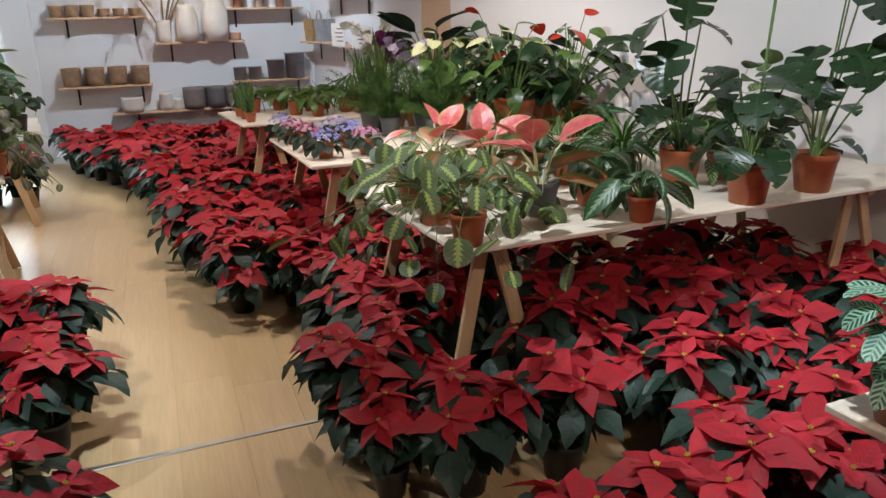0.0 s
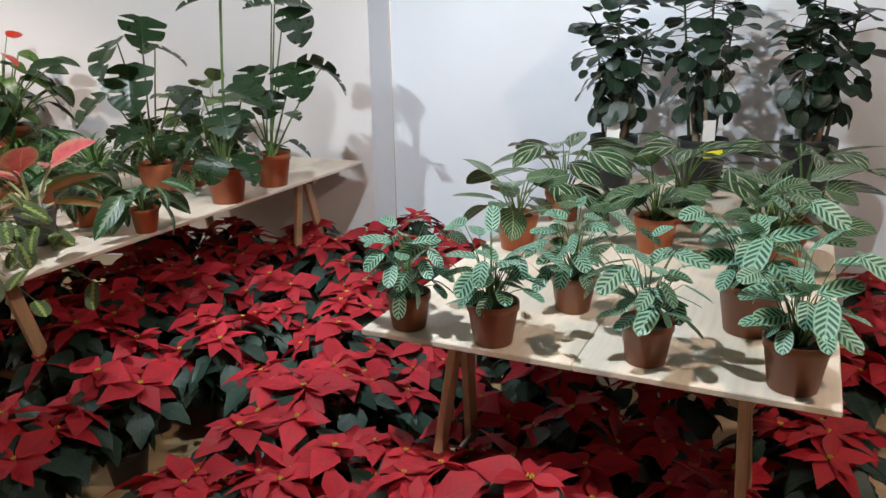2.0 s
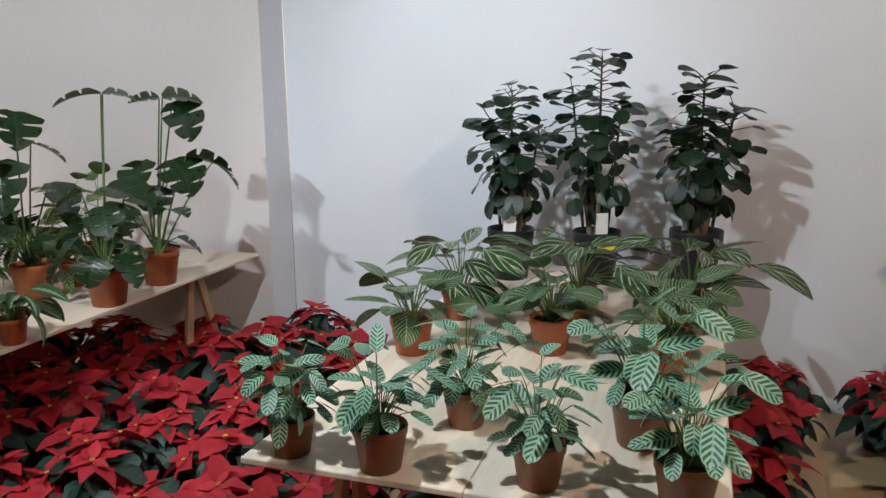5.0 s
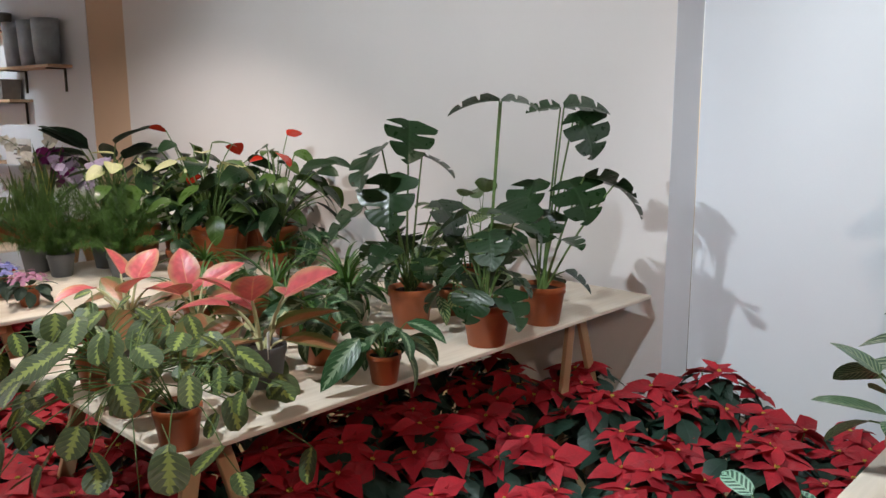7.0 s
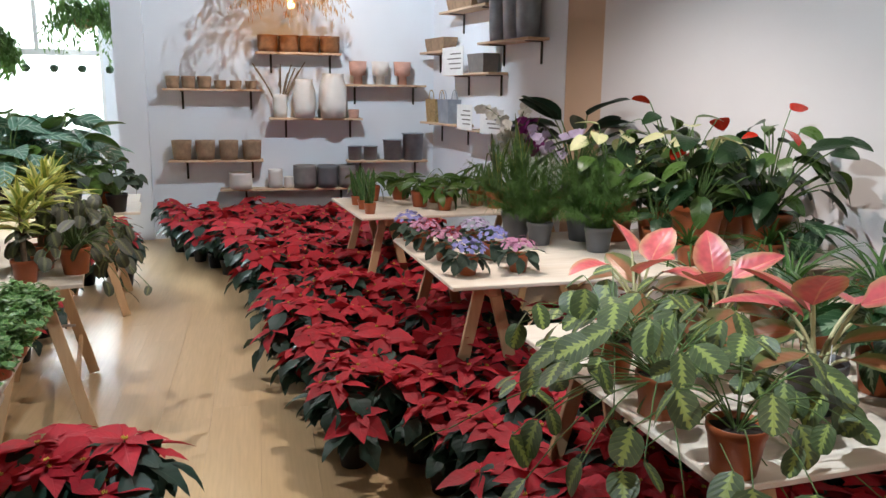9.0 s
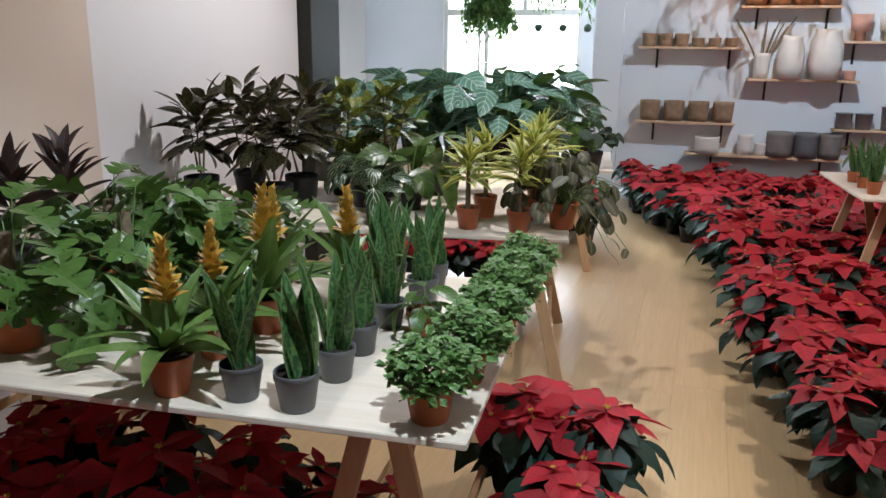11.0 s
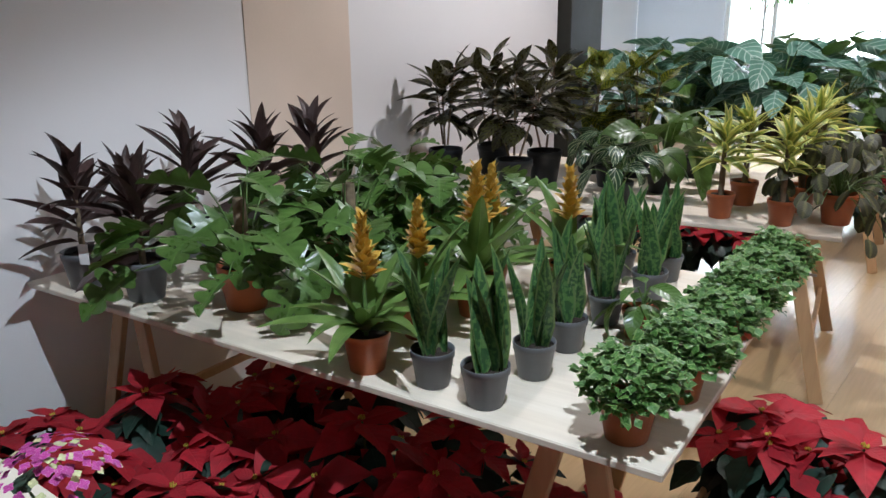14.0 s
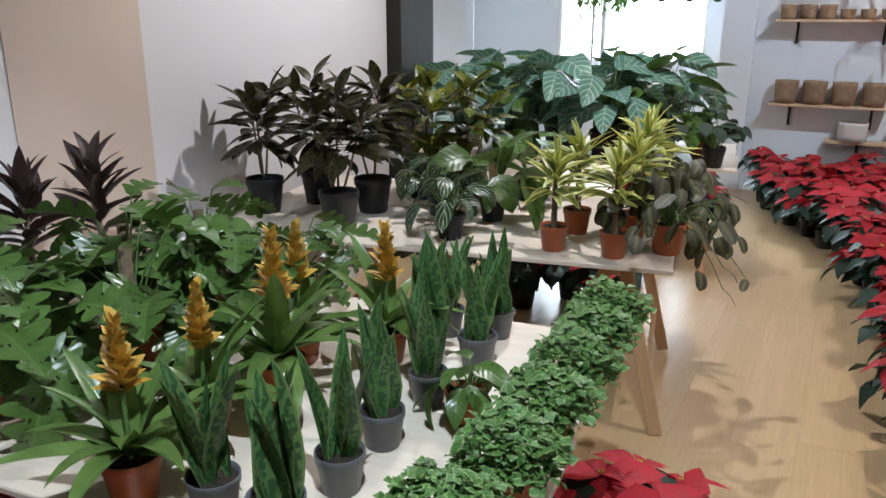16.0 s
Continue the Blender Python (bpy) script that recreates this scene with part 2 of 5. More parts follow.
SILV = leaf_stuff("silver_feathered_leaf", (0.028, 0.090, 0.030), (0.30, 0.42, 0.26), "zigzag", 0.35, 8, 0.9, 0.3)
SNAKE = leaf_stuff("snake_leaf", (0.028, 0.090, 0.028), (0.115, 0.225, 0.062), "bands", 0.4, 9, 0.2, 0.3, (0.17, 0.24, 0.085))
SNAKEY = leaf_stuff("yellow_edged_snake_leaf", (0.040, 0.080, 0.030), (0.10, 0.15, 0.05), "bands", 0.4, 9, 0.2, 0.3, (0.42, 0.40, 0.10))
LEMON = leaf_stuff("lemon_striped_leaf", (0.26, 0.36, 0.07), (0.80, 0.76, 0.24), "margin", 0.4, 3, 0.2, 0.25)
CORD = leaf_stuff("purple_black_leaf", (0.062, 0.034, 0.031), None, "", 0.4, 5, 0.2, 0.5)
CROT = leaf_stuff("dark_croton_leaf", (0.036, 0.029, 0.020), (0.085, 0.085, 0.022), "flame", 0.28, 8, 0.7, 0.5)
CROTY = leaf_stuff("yellow_croton_leaf", (0.055, 0.090, 0.020), (0.34, 0.33, 0.03), "flame", 0.28, 8, 0.7, 0.4)
ALOC = leaf_stuff("pale_veined_leaf", (0.125, 0.270, 0.205), (0.58, 0.76, 0.66), "lines", 0.38, 6, 0.8, 0.3, dull=0.3)
VAR = leaf_stuff("cream_variegated_leaf", (0.05, 0.13, 0.04), (0.40, 0.46, 0.20), "flame", 0.4, 7, 0.7, 0.3)
SPID = leaf_stuff("grassy_leaf", (0.075, 0.165, 0.030), (0.035, 0.10, 0.02), "margin", 0.4, 2, 0.1, 0.4)
BROML = leaf_stuff("bromeliad_leaf", (0.130, 0.215, 0.050), None, "", 0.32, 3, 0.2, 0.4)
PLUME = leaf_stuff("orange_plume", (0.64, 0.37, 0.05), (0.64, 0.50, 0.14), "centre", 0.5, 3, 0.2, 0.3)
CRUMB = leaf_stuff("small_round_leaf", (0.075, 0.185, 0.035), (0.34, 0.48, 0.17), "centre", 0.45, 3, 0.2, 0.4)
FERN = leaf_stuff("fern_needle", (0.075, 0.160, 0.028), None, "", 0.55, 3, 0.2, 0.5)
VIOL = leaf_stuff("violet_leaf", (0.045, 0.075, 0.050), None, "", 0.7, 6, 0.5, 0.4)
PETB = leaf_stuff("blue_petal", (0.28, 0.30, 0.70), (0.50, 0.42, 0.75), "centre", 0.6, 3, 0.2, 0.3)
PETP = leaf_stuff("pink_petal", (0.62, 0.25, 0.42), (0.70, 0.45, 0.58), "centre", 0.6, 3, 0.2, 0.3)
MAG = leaf_stuff("magenta_petal", (0.55, 0.05, 0.32), (0.70, 0.28, 0.50), "centre", 0.6, 3, 0.2, 0.3)
CREAM = leaf_stuff("cream_petal", (0.66, 0.64, 0.36), (0.55, 0.60, 0.25), "centre", 0.5, 3, 0.2, 0.2)
WHITE = leaf_stuff("white_petal", (0.75, 0.74, 0.70), (0.68, 0.66, 0.62), "centre", 0.55, 3, 0.2, 0.15)
PURP = leaf_stuff("purple_petal", (0.20, 0.02, 0.16), (0.28, 0.04, 0.22), "centre", 0.55, 3, 0.2, 0.3)
LILAC = leaf_stuff("lilac_petal", (0.55, 0.45, 0.68), (0.66, 0.60, 0.75), "centre", 0.55, 3, 0.2, 0.2)
SPATH = leaf_stuff("red_spathe", (0.55, 0.030, 0.014), None, "", 0.22, 5, 0.5, 0.25)
SPATHP = leaf_stuff("pink_spathe", (0.62, 0.17, 0.20), None, "", 0.25, 5, 0.5, 0.25)

# ---- builders ----


def mesh_of(name, verts, faces, mat, uvs=None, smooth=True):
    me = bpy.data.meshes.new(name)
    me.from_pydata(verts, [], faces)
    if uvs is not None:
        layer = me.uv_layers.new(name="uv")
        idx = np.zeros(len(me.loops), dtype=np.int32)
        me.loops.foreach_get("vertex_index", idx)
        layer.data.foreach_set("uv", np.asarray(uvs, dtype=np.float32)[idx].ravel())
    if smooth:
        me.polygons.foreach_set("use_smooth", [True] * len(me.polygons))
    me.materials.append(mat)
    me.update()
    return me


def part_mesh(name, me, parent, m=None, label=""):
    ob = new(name, me)
    ob.parent = parent
    if m is not None:
        ob.matrix_basis = m
    return tagged(ob, label)


def part(name, bm, material, parent, label="", smooth=True, m=None):
    me = bpy.data.meshes.new(name)
    bm.to_mesh(me)
    bm.free()
    me.materials.append(material)
    if smooth:
        me.polygons.foreach_set("use_smooth", [True] * len(me.polygons))
    return part_mesh(name, me, parent, m, label)


def thing(name, label, category, at=None, group="", kind=""):
    ob = new(name)
    ob.empty_display_size = 0.05
    if at is not None:
        ob.matrix_basis = at
    return tagged(ob, label, category, group, kind)


def box_bm(x0, y0, z0, x1, y1, z1, bev=0.0, bm=None):
    bm = bm or bmesh.new()
    r = bmesh.ops.create_cube(bm, size=1.0, matrix=Matrix.LocRotScale(((x0 + x1) / 2, (y0 + y1) / 2, (z0 + z1) / 2), None, (x1 - x0, y1 - y0, z1 - z0)))
    if bev:
        edges = list({e for v in r["verts"] for e in v.link_edges})
        bmesh.ops.bevel(bm, geom=edges, offset=bev, segments=1, affect="EDGES")
    return bm


def beam_bm(p, q, w, d, bm=None, bev=0.003):
    """A straight batten from p to q."""
    bm = bm or bmesh.new()
    p, q = Vector(p), Vector(q)
    z = (q - p).normalized()
    x = Vector((1, 0, 0)) if abs(z.x) < 0.9 else Vector((0, 1, 0))
    y = z.cross(x).normalized()
    x = y.cross(z)
    turn = Matrix((x, y, z)).transposed().to_4x4()
    r = bmesh.ops.create_cube(bm, size=1.0, matrix=Matrix.Translation((p + q) / 2) @ turn @ Matrix.Diagonal((w, d, (q - p).length, 1)))
    if bev:
        edges = list({e for v in r["verts"] for e in v.link_edges})
        bmesh.ops.bevel(bm, geom=edges, offset=bev, segments=1, affect="EDGES")
    return bm


def lathe(profile, seg=20):
    """Verts and faces of a turned shape from (radius, height) pairs."""
    vs, fs = [], []
    for r, z in profile:
        for k in range(seg):
            a = 2 * math.pi * k / seg
            vs.append((r * math.cos(a), r * math.sin(a), z))
    for i in range(len(profile) - 1):
        for k in range(seg):
            a, b = i * seg + k, i * seg + (k + 1) % seg
            fs.append((a, b, b + seg, a + seg))
    return vs, fs


def tubes(paths, sides=5):
    """Verts and faces of bent stalks; a path is a list of (point, radius)."""
    vs, fs = [], []
    for path in paths:
        s0 = len(vs)
        for i, (p, r) in enumerate(path):
            a = Vector(path[max(i - 1, 0)][0])
            b = Vector(path[min(i + 1, len(path) - 1)][0])
            z = (b - a).normalized() if (b - a).length > 1e-6 else Vector((0, 0, 1))
            x = z.orthogonal().normalized()
            y = z.cross(x)
            for k in range(sides):
                t = 2 * math.pi * k / sides
                vs.append(tuple(Vector(p) + r * (math.cos(t) * x + math.sin(t) * y)))
            if i:
                for k in range(sides):
                    c, d = s0 + (i - 1) * sides + k, s0 + (i - 1) * sides + (k + 1) % sides
                    fs.append((c, d, d + sides, c + sides))
    return vs, fs


def bent(p, q, r0, r1, sag=0.02, n=4):
    p, q = Vector(p), Vector(q)
    out = []
    for i in range(n + 1):
        f = i / n
        c = p.lerp(q, f)
        c.z += sag * math.sin(math.pi * f)
        out.append((tuple(c), r0 + (r1 - r0) * f))
    return out


def oval(v, a=0.6, b=0.75):
    return max(0.0, math.sin(math.pi * min(1, v) ** a)) ** b


def leaf_geo(L, W, prof, droop=0.6, fold=0.25, wave=0.0, rows=7, half=2, twist=0.0, notch=None):
    """Verts, faces and uvs of a leaf that grows from the origin along y and bends down."""
    vs, fs, uv = [], [], []
    y = z = 0.0
    cols = 2 * half + 1
    for i in range(rows + 1):
        v = i / rows
        a = -droop * v
        if i:
            y += L / rows * math.cos(a)
            z += L / rows * math.sin(a)
        w = W * 0.5 * max(prof(v), 0.012)
        for c in range(cols):
            u = (c - half) / half
            wu = w * u
            if notch:
                wu = w * u * notch(v, u)
            zz = fold * abs(wu) - 0.6 * fold * wu * wu / max(W, 1e-4) + wave * math.sin(v * 19 + (2 if u > 0 else 0)) * abs(u) * W + twist * v * wu
            vs.append((wu, y - zz * math.sin(a), z + zz * math.cos(a)))
            uv.append(((u + 1) / 2, v))
        if i:
            for c in range(cols - 1):
                p, q = (i - 1) * cols + c, i * cols + c
                fs.append((p, p + 1, q + 1, q))
    return vs, fs, uv


def leaf_mesh(name, mat, *args, **kw):
    vs, fs, uv = leaf_geo(*args, **kw)
    return mesh_of(name, vs, fs, mat, uv)


def leaves3(name, mat, L, W, prof, droop=0.6, fold=0.25, **kw):
    """Three leaves of one kind with other bends."""
    return [leaf_mesh(name, mat, L * s, W * t, prof, droop * d, fold * f, **kw) for s, t, d, f in ((1, 1, 1, 1), (0.92, 1.06, 1.5, 0.6), (1.06, 0.94, 0.55, 1.3))]


def joined(items):
    """One mesh's data from many (geometry, matrix)."""
    vs, fs, uv = [], [], []
    for (a, b, c), m in items:
        o = len(vs)
        vs += [tuple(m @ Vector(p)) for p in a]
        fs += [tuple(i + o for i in f) for f in b]
        uv += c
    return vs, fs, uv


def leaf_pose(p, az, el, scale=1.0, roll=0.0):
    return Matrix.Translation(p) @ Matrix.Rotation(az, 4, "Z") @ Matrix.Rotation(el, 4, "X") @ Matrix.Rotation(roll, 4, "Y") @ Matrix.Scale(scale, 4)


def way(az, el):
    return Vector((-math.sin(az) * math.cos(el), math.cos(az) * math.cos(el), math.sin(el)))


POTS = {}


def add_pot(root, r, h, mat, label=""):
    key = (round(r, 3), round(h, 3), mat.name)
    if key not in POTS:
        b = r * 0.74
        vs, fs = lathe([(0.001, 0.006), (b * 0.92, 0.006), (b * 0.94, 0.0), (b, 0.002), (r * 0.955, h * 0.80), (r * 0.965, h * 0.805), (r, h * 0.81), (r * 1.01, h * 0.985), (r, h), (r * 0.965, h * 0.995), (r * 0.93, h * 0.80)], 24)
        pot = mesh_of("pot", vs, fs, mat)
        rs = random.Random(5)
        vs, fs = lathe([(0.001, h * 0.87), (r * 0.4, h * 0.875), (r * 0.75, h * 0.87), (r * 0.955, h * 0.86)], 18)
        vs = [(x, y, z + rs.uniform(-0.004, 0.004)) for x, y, z in vs]
        POTS[key] = pot, mesh_of("soil", vs, fs, SOIL)
    pot = part_mesh("pot", POTS[key][0], root, label=label)
    part_mesh("soil", POTS[key][1], pot)
    return h * 0.87


def add_stalks(root, paths, mat=STALK, name="stalk", sides=5):
    vs, fs = tubes(paths, sides)
    return tagged(part_mesh(name, mesh_of(name, vs, fs, mat), root), kind="stuff" if len(paths) > 1 else "")


def tuft(root, rs, meshes, n, z0, reach, el, leaf_el, size, stalk=STALK, r=0.0022, spread=0.012, name="leaf", turn0=0.0):
    """Leaves on stalks that all rise from the pot's middle."""
    paths = []
    for i in range(n):
        az = turn0 + i * 2.39996 + rs.uniform(-0.35, 0.35)
        f = (i + 0.5) / n
        e = el[0] + (el[1] - el[0]) * f + rs.uniform(-0.12, 0.12)
        d = reach[0] + (reach[1] - reach[0]) * rs.random()
        p0 = Vector((rs.uniform(-spread, spread), rs.uniform(-spread, spread), z0 - 0.01))
        p1 = p0 + d * way(az, e)
        paths.append(bent(p0, p1, r, r * 0.7, 0.12 * d))
        le = leaf_el[0] + (leaf_el[1] - leaf_el[0]) * f + rs.uniform(-0.35, 0.35)
        s = rs.uniform(*size)
        part_mesh(name, rs.choice(meshes), root, leaf_pose(p1, az + rs.uniform(-0.7, 0.7), le, s, rs.uniform(-0.65, 0.65)))
    add_stalks(root, paths, stalk)


def cane(root, rs, meshes, n, z0, z1, el, size, at=(0, 0), lean=(0, 0), mat=BARK, r=0.008, stub=0.01, name="leaf"):
    """Leaves all along one upright cane, the upper ones steeper."""
    top = Vector((at[0] + lean[0], at[1] + lean[1], z1))
    lo = Vector((at[0], at[1], z0))
    paths = [bent((at[0], at[1], z0 * 0.6 if z0 > 0.2 else z0 - 0.03), top, r, r * 0.55, 0.0, 5)]
    for i in range(n):
        f = (i + 0.5) / n
        p = lo.lerp(top, f ** 0.8)
        az = i * 2.39996 + rs.uniform(-0.7, 0.7)
        e = el[0] + (el[1] - el[0]) * f + rs.uniform(-0.32, 0.32)
        q = p + stub * way(az, e + 0.2)
        if stub > 0.02:
            paths.append(bent(p, q, r * 0.35, r * 0.25, 0.0, 2))
        s = rs.uniform(*size) * (1 - 0.25 * f)
        part_mesh(name, rs.choice(meshes), root, leaf_pose(q, az + rs.uniform(-0.4, 0.4), e, s, rs.uniform(-0.5, 0.5)))
    add_stalks(root, paths, mat)


# ---- the room ----


def wall(name, a, b, z0, z1, thick, mat, label="painted plaster wall"):
    """An upright wall from a to b in the plan; its thickness lies to the left of the way."""
    a, b = Vector((*a, 0)), Vector((*b, 0))
    bm = box_bm(0, 0, z0, (b - a).length, thick, z1)
    ob = part(name, bm, mat, None, label, smooth=False)
    ob.matrix_basis = Matrix.Translation(a) @ Matrix.Rotation(math.atan2(b.y - a.y, b.x - a.x), 4, "Z")
    return tagged(ob, category="wall", kind="structure")


TOP = 3.3
BACK = 10.0
wall("wall_east_front", (4.22, -4.0), (3.95, 2.93), 0, TOP, -0.15, WALLC, "white painted plaster wall behind the plant tables")
wall("wall_return", (3.945, 2.93), (3.70, 2.93), 0, TOP, -0.15, WALLC, "short white return of the plastered wall")
wall("wall_east", (3.70, 2.932), (2.60, 6.93), 0, TOP, -0.15, WALL, "warm white plaster wall behind the tables")
wall("wall_pilaster", (2.605, 6.93), (2.47, 7.33), 0, TOP, -0.16, TAN, "tan band of the wall")
wall("wall_shelf_side", (2.465, 7.332), (1.98, BACK), 0, TOP, -0.15, WALLC, "white wall that carries short shelves")
wall("wall_north", (1.98, BACK + 0.001), (-1.02, BACK + 0.001), 0, TOP, -0.28, WALLC, "white wall with pot shelves")
wall("wall_pillar", (-1.022, BACK - 0.06), (-1.31, BACK - 0.06), 0, TOP, -0.34, WALLC, "white pillar beside the shop window")
wall("wall_west", (-2.86, 6.55), (-2.60, 2.2), 0, TOP, -0.15, WALL, "warm white plaster wall behind the cordylines")
# a thin tan slab along this stretch of the wall
wall("wall_west_pilaster", (-2.7345, 4.45), (-2.6975, 3.83), 0, TOP, 0.004, plain("pale_tan_band", (0.68, 0.55, 0.45), 0.85, scale=1.4, vary=0.06, grain=140, relief=0.08), "tan band of the plaster wall")
wall("wall_west_front", (-2.60, 2.198), (-2.45, -4.0), 0, TOP, -0.15, WALLC)
wall("wall_west_far", (-2.95, 7.9), (-2.88, 7.02), 0, TOP, -0.15, WALLC, "white wall beyond the black post")
wall("wall_west_side", (-4.8, 7.9), (-2.952, 7.9), 0, TOP, -0.15, WALLC)
wall("wall_west_end", (-4.8, 12.0), (-4.8, 8.052), 0, TOP, -0.15, WALLC)
wall("wall_south", (-2.6, -4.0), (4.4, -4.0), 0, TOP, -0.15, WALL)
part("black_post", box_bm(-2.93, 6.56, 0, -2.76, 7.0, TOP, 0.004), IRON, None, "matt black upright post in the wall", False)
tagged(bpy.data.objects["black_post"], category="post", kind="structure")
# the wall with the shop window
WX0, WX1, WZ0, WZ1 = -3.63, -1.77, 1.0, 3.0
for nm, (x0, x1, z0, z1) in {"wall_window_left": (-4.8, WX0, 0, TOP), "wall_window_right": (WX1, -1.0, 0, TOP), "wall_window_below": (WX0, WX1, 0, WZ0), "wall_window_above": (WX0, WX1, WZ1, TOP)}.items():
    tagged(part(nm, box_bm(x0 + 0.001, 12.0, z0, x1 - 0.001, 12.2, z1), WALLC, None, "white wall round the shop window", False), category="wall", kind="structure")
wall("wall_pillar_side", (-1.02, BACK + 0.3), (-1.02, 12.0), 0, TOP, -0.15, WALLC)
win = thing("window_1", "white framed shop window full of daylight", "window", kind="structure")
FRAME = plain("white_window_frame", (0.75, 0.75, 0.74), 0.4, scale=8, vary=0.04)
fb = box_bm(WX0, 12.03, WZ0, WX0 + 0.05, 12.09, WZ1, 0.004)
box_bm(WX1 - 0.05, 12.03, WZ0, WX1, 12.09, WZ1, 0.004, fb)
box_bm(WX0 + 0.05, 12.03, WZ0, WX1 - 0.05, 12.09, WZ0 + 0.05, 0.004, fb)
box_bm(WX0 + 0.05, 12.03, WZ1 - 0.05, WX1 - 0.05, 12.09, WZ1, 0.004, fb)
box_bm(WX0 + 0.05, 12.035, 1.95, WX1 - 0.05, 12.085, 2.03, 0.004, fb)
box_bm(-3.06, 12.035, WZ0 + 0.05, -3.01, 12.085, 1.95, 0.004, fb)
box_bm(-2.55, 12.035, 2.03, -2.50, 12.085, WZ1 - 0.05, 0.004, fb)
part("window_frame", fb, FRAME, win, smooth=False)
gm, gnt, gp = base("window_glass", 0.02)
gp.inputs["Transmission Weight"].default_value = 1.0
for x0, x1, z0, z1 in ((WX0 + 0.05, -3.06, WZ0 + 0.05, 1.95), (-3.01, WX1 - 0.05, WZ0 + 0.05, 1.95), (WX0 + 0.05, -2.55, 2.03, WZ1 - 0.05), (-2.50, WX1 - 0.05, 2.03, WZ1 - 0.05)):
    g = part("pane", box_bm(x0, 12.055, z0, x1, 12.061, z1), gm, win, smooth=False)
    g.visible_shadow = False
em = bpy.data.materials.new("bright_day")
em.use_nodes = True
ent = em.node_tree
for n in list(ent.nodes):
    if n.type == "BSDF_PRINCIPLED":
        ent.nodes.remove(n)
glow = ent.nodes.new("ShaderNodeEmission")
glow.inputs["Strength"].default_value = 7.0
nz = noise_tex(ent, 1.2, 3)
ent.links.new(mixc(ent, ranged(ent, nz, 0.45, 0.7), (0.95, 1.0, 1.0), (0.72, 0.88, 0.78)), glow.inputs["Color"])
ent.links.new(glow.outputs[0], ent.nodes["Material Output"].inputs["Surface"])
tagged(part("backdrop", box_bm(-9.0, 17.0, -0.5, 3.0, 17.05, 6.0), em, None, "overexposed daylight outside the window", False), category="backdrop", kind="structure")
# unseen ceiling, darker than the walls so that less light bounces down
tagged(part("ceiling", box_bm(-5.0, -4.3, TOP, 4.6, 12.3, TOP + 0.15), CEIL, None, "unseen ceiling, darkened to cut bounced light", False), category="ceiling", kind="structure")
floor = tagged(part("floor", box_bm(-5.0, -4.3, -0.2, 4.6, 12.3, -0.004), plain("floor_joint", (0.20, 0.13, 0.07), 0.8), None, "pale wood laminate floor", False), category="floor", kind="structure")
strip = thing("threshold_strip", "worn aluminium threshold strip across the floor", "strip", pose(0.9, 3.125, 0, 0, 0, 3))
part("strip", box_bm(-2.3, -0.012, 0.0, 2.0, 0.012, 0.005, 0.002), STEEL, strip, smooth=False)

# ---- tables ----


def trestle(at, long=0.95):
    """A folding sawhorse of pine battens, with its beam along y."""
    t = thing("trestle", "folding pine sawhorse under a plant table", "trestle", at, "trestles under the tables")
    h = 0.731
    part("beam", box_bm(-0.022, -long / 2, h - 0.062, 0.022, long / 2, h - 0.001, 0.003), LEG, t, smooth=False)
    for sy in (-1, 1):
        for sx in (-1, 1):
            part("leg", beam_bm((sx * 0.024, sy * (long / 2 - 0.09), h - 0.004), (sx * 0.20, sy * (long / 2 - 0.04), 0.004), 0.054, 0.024), LEG, t, smooth=False)
    for sx in (-1, 1):
        part("crossbar", beam_bm((sx * 0.146, -long / 2 + 0.07, 0.22), (sx * 0.146, long / 2 - 0.07, 0.22), 0.02, 0.034), LEG, t, smooth=False)
    part("latch", box_bm(-0.125, long / 2 - 0.075, 0.285, 0.125, long / 2 - 0.065, 0.30, 0.002), STEEL, t, "steel folding latch", smooth=False)
    return t


def table(at, ang, length, depth, legs=(0.22, -0.32), split=2):
    """Boards on sawhorses. at: the corner at the low end; the length runs along ang."""
    m = Matrix.Translation((at[0], at[1], 0)) @ Matrix.Rotation(radians(ang), 4, "Z")
    w = depth / split
    for k in range(split):
        b = thing("table_board", "pale knotty pine board laid across sawhorses", "table top", m @ Matrix.Translation((0, k * w, 0)), "boards of the plant tables")
        part("board", box_bm(0, 0.0008, 0.732, length + (0.012 if k == 0 else 0), w - 0.0008, 0.75, 0.003), PINE, b, smooth=False)
    for x in legs:
        tx = x if x > 0 else length + x
        trestle(m @ Matrix.Translation((tx, depth / 2, 0)), min(0.95, depth - 0.2))
    return m


TA = table((1.022, 2.695), 4.2, 2.47, 1.2)
TB = table((1.374, 0.235), 3.2, 2.42, 1.19)
TC = table((1.50, -1.72), 0.5, 2.32, 1.20)
TF = table((-2.550, 2.802), 5.0, 2.0, 1.18, (0.22, -0.24))
TG = table((-2.52, 4.475), 10.3, 1.89, 1.22, (0.22, -0.20))
TI = table((-2.70, 6.62), 7.0, 2.0, 1.0)
TD = table((0.865, 4.47), 3.0, 2.10, 1.17)
TE = table((0.722, 6.38), 6.0, 1.72, 1.02)
TH = table((-2.3, 1.15), 1.0, 1.70, 1.13)

# ---- plants ----
TABLE = 0.75


def put(ob, x, y, z=TABLE, turn=None, scale=1.0, rs=random.Random(3), first=[]):
    """A plant at its place: the first one is moved there, later ones are copies."""
    m = Matrix.Translation((x, y, z)) @ Matrix.Rotation(rs.uniform(0, 6.28) if turn is None else turn, 4, "Z") @ Matrix.Scale(scale, 4)
    if ob.name in first:
        return copy_thing(ob, m)
    first.append(ob.name)
    ob.matrix_basis = m
    return ob


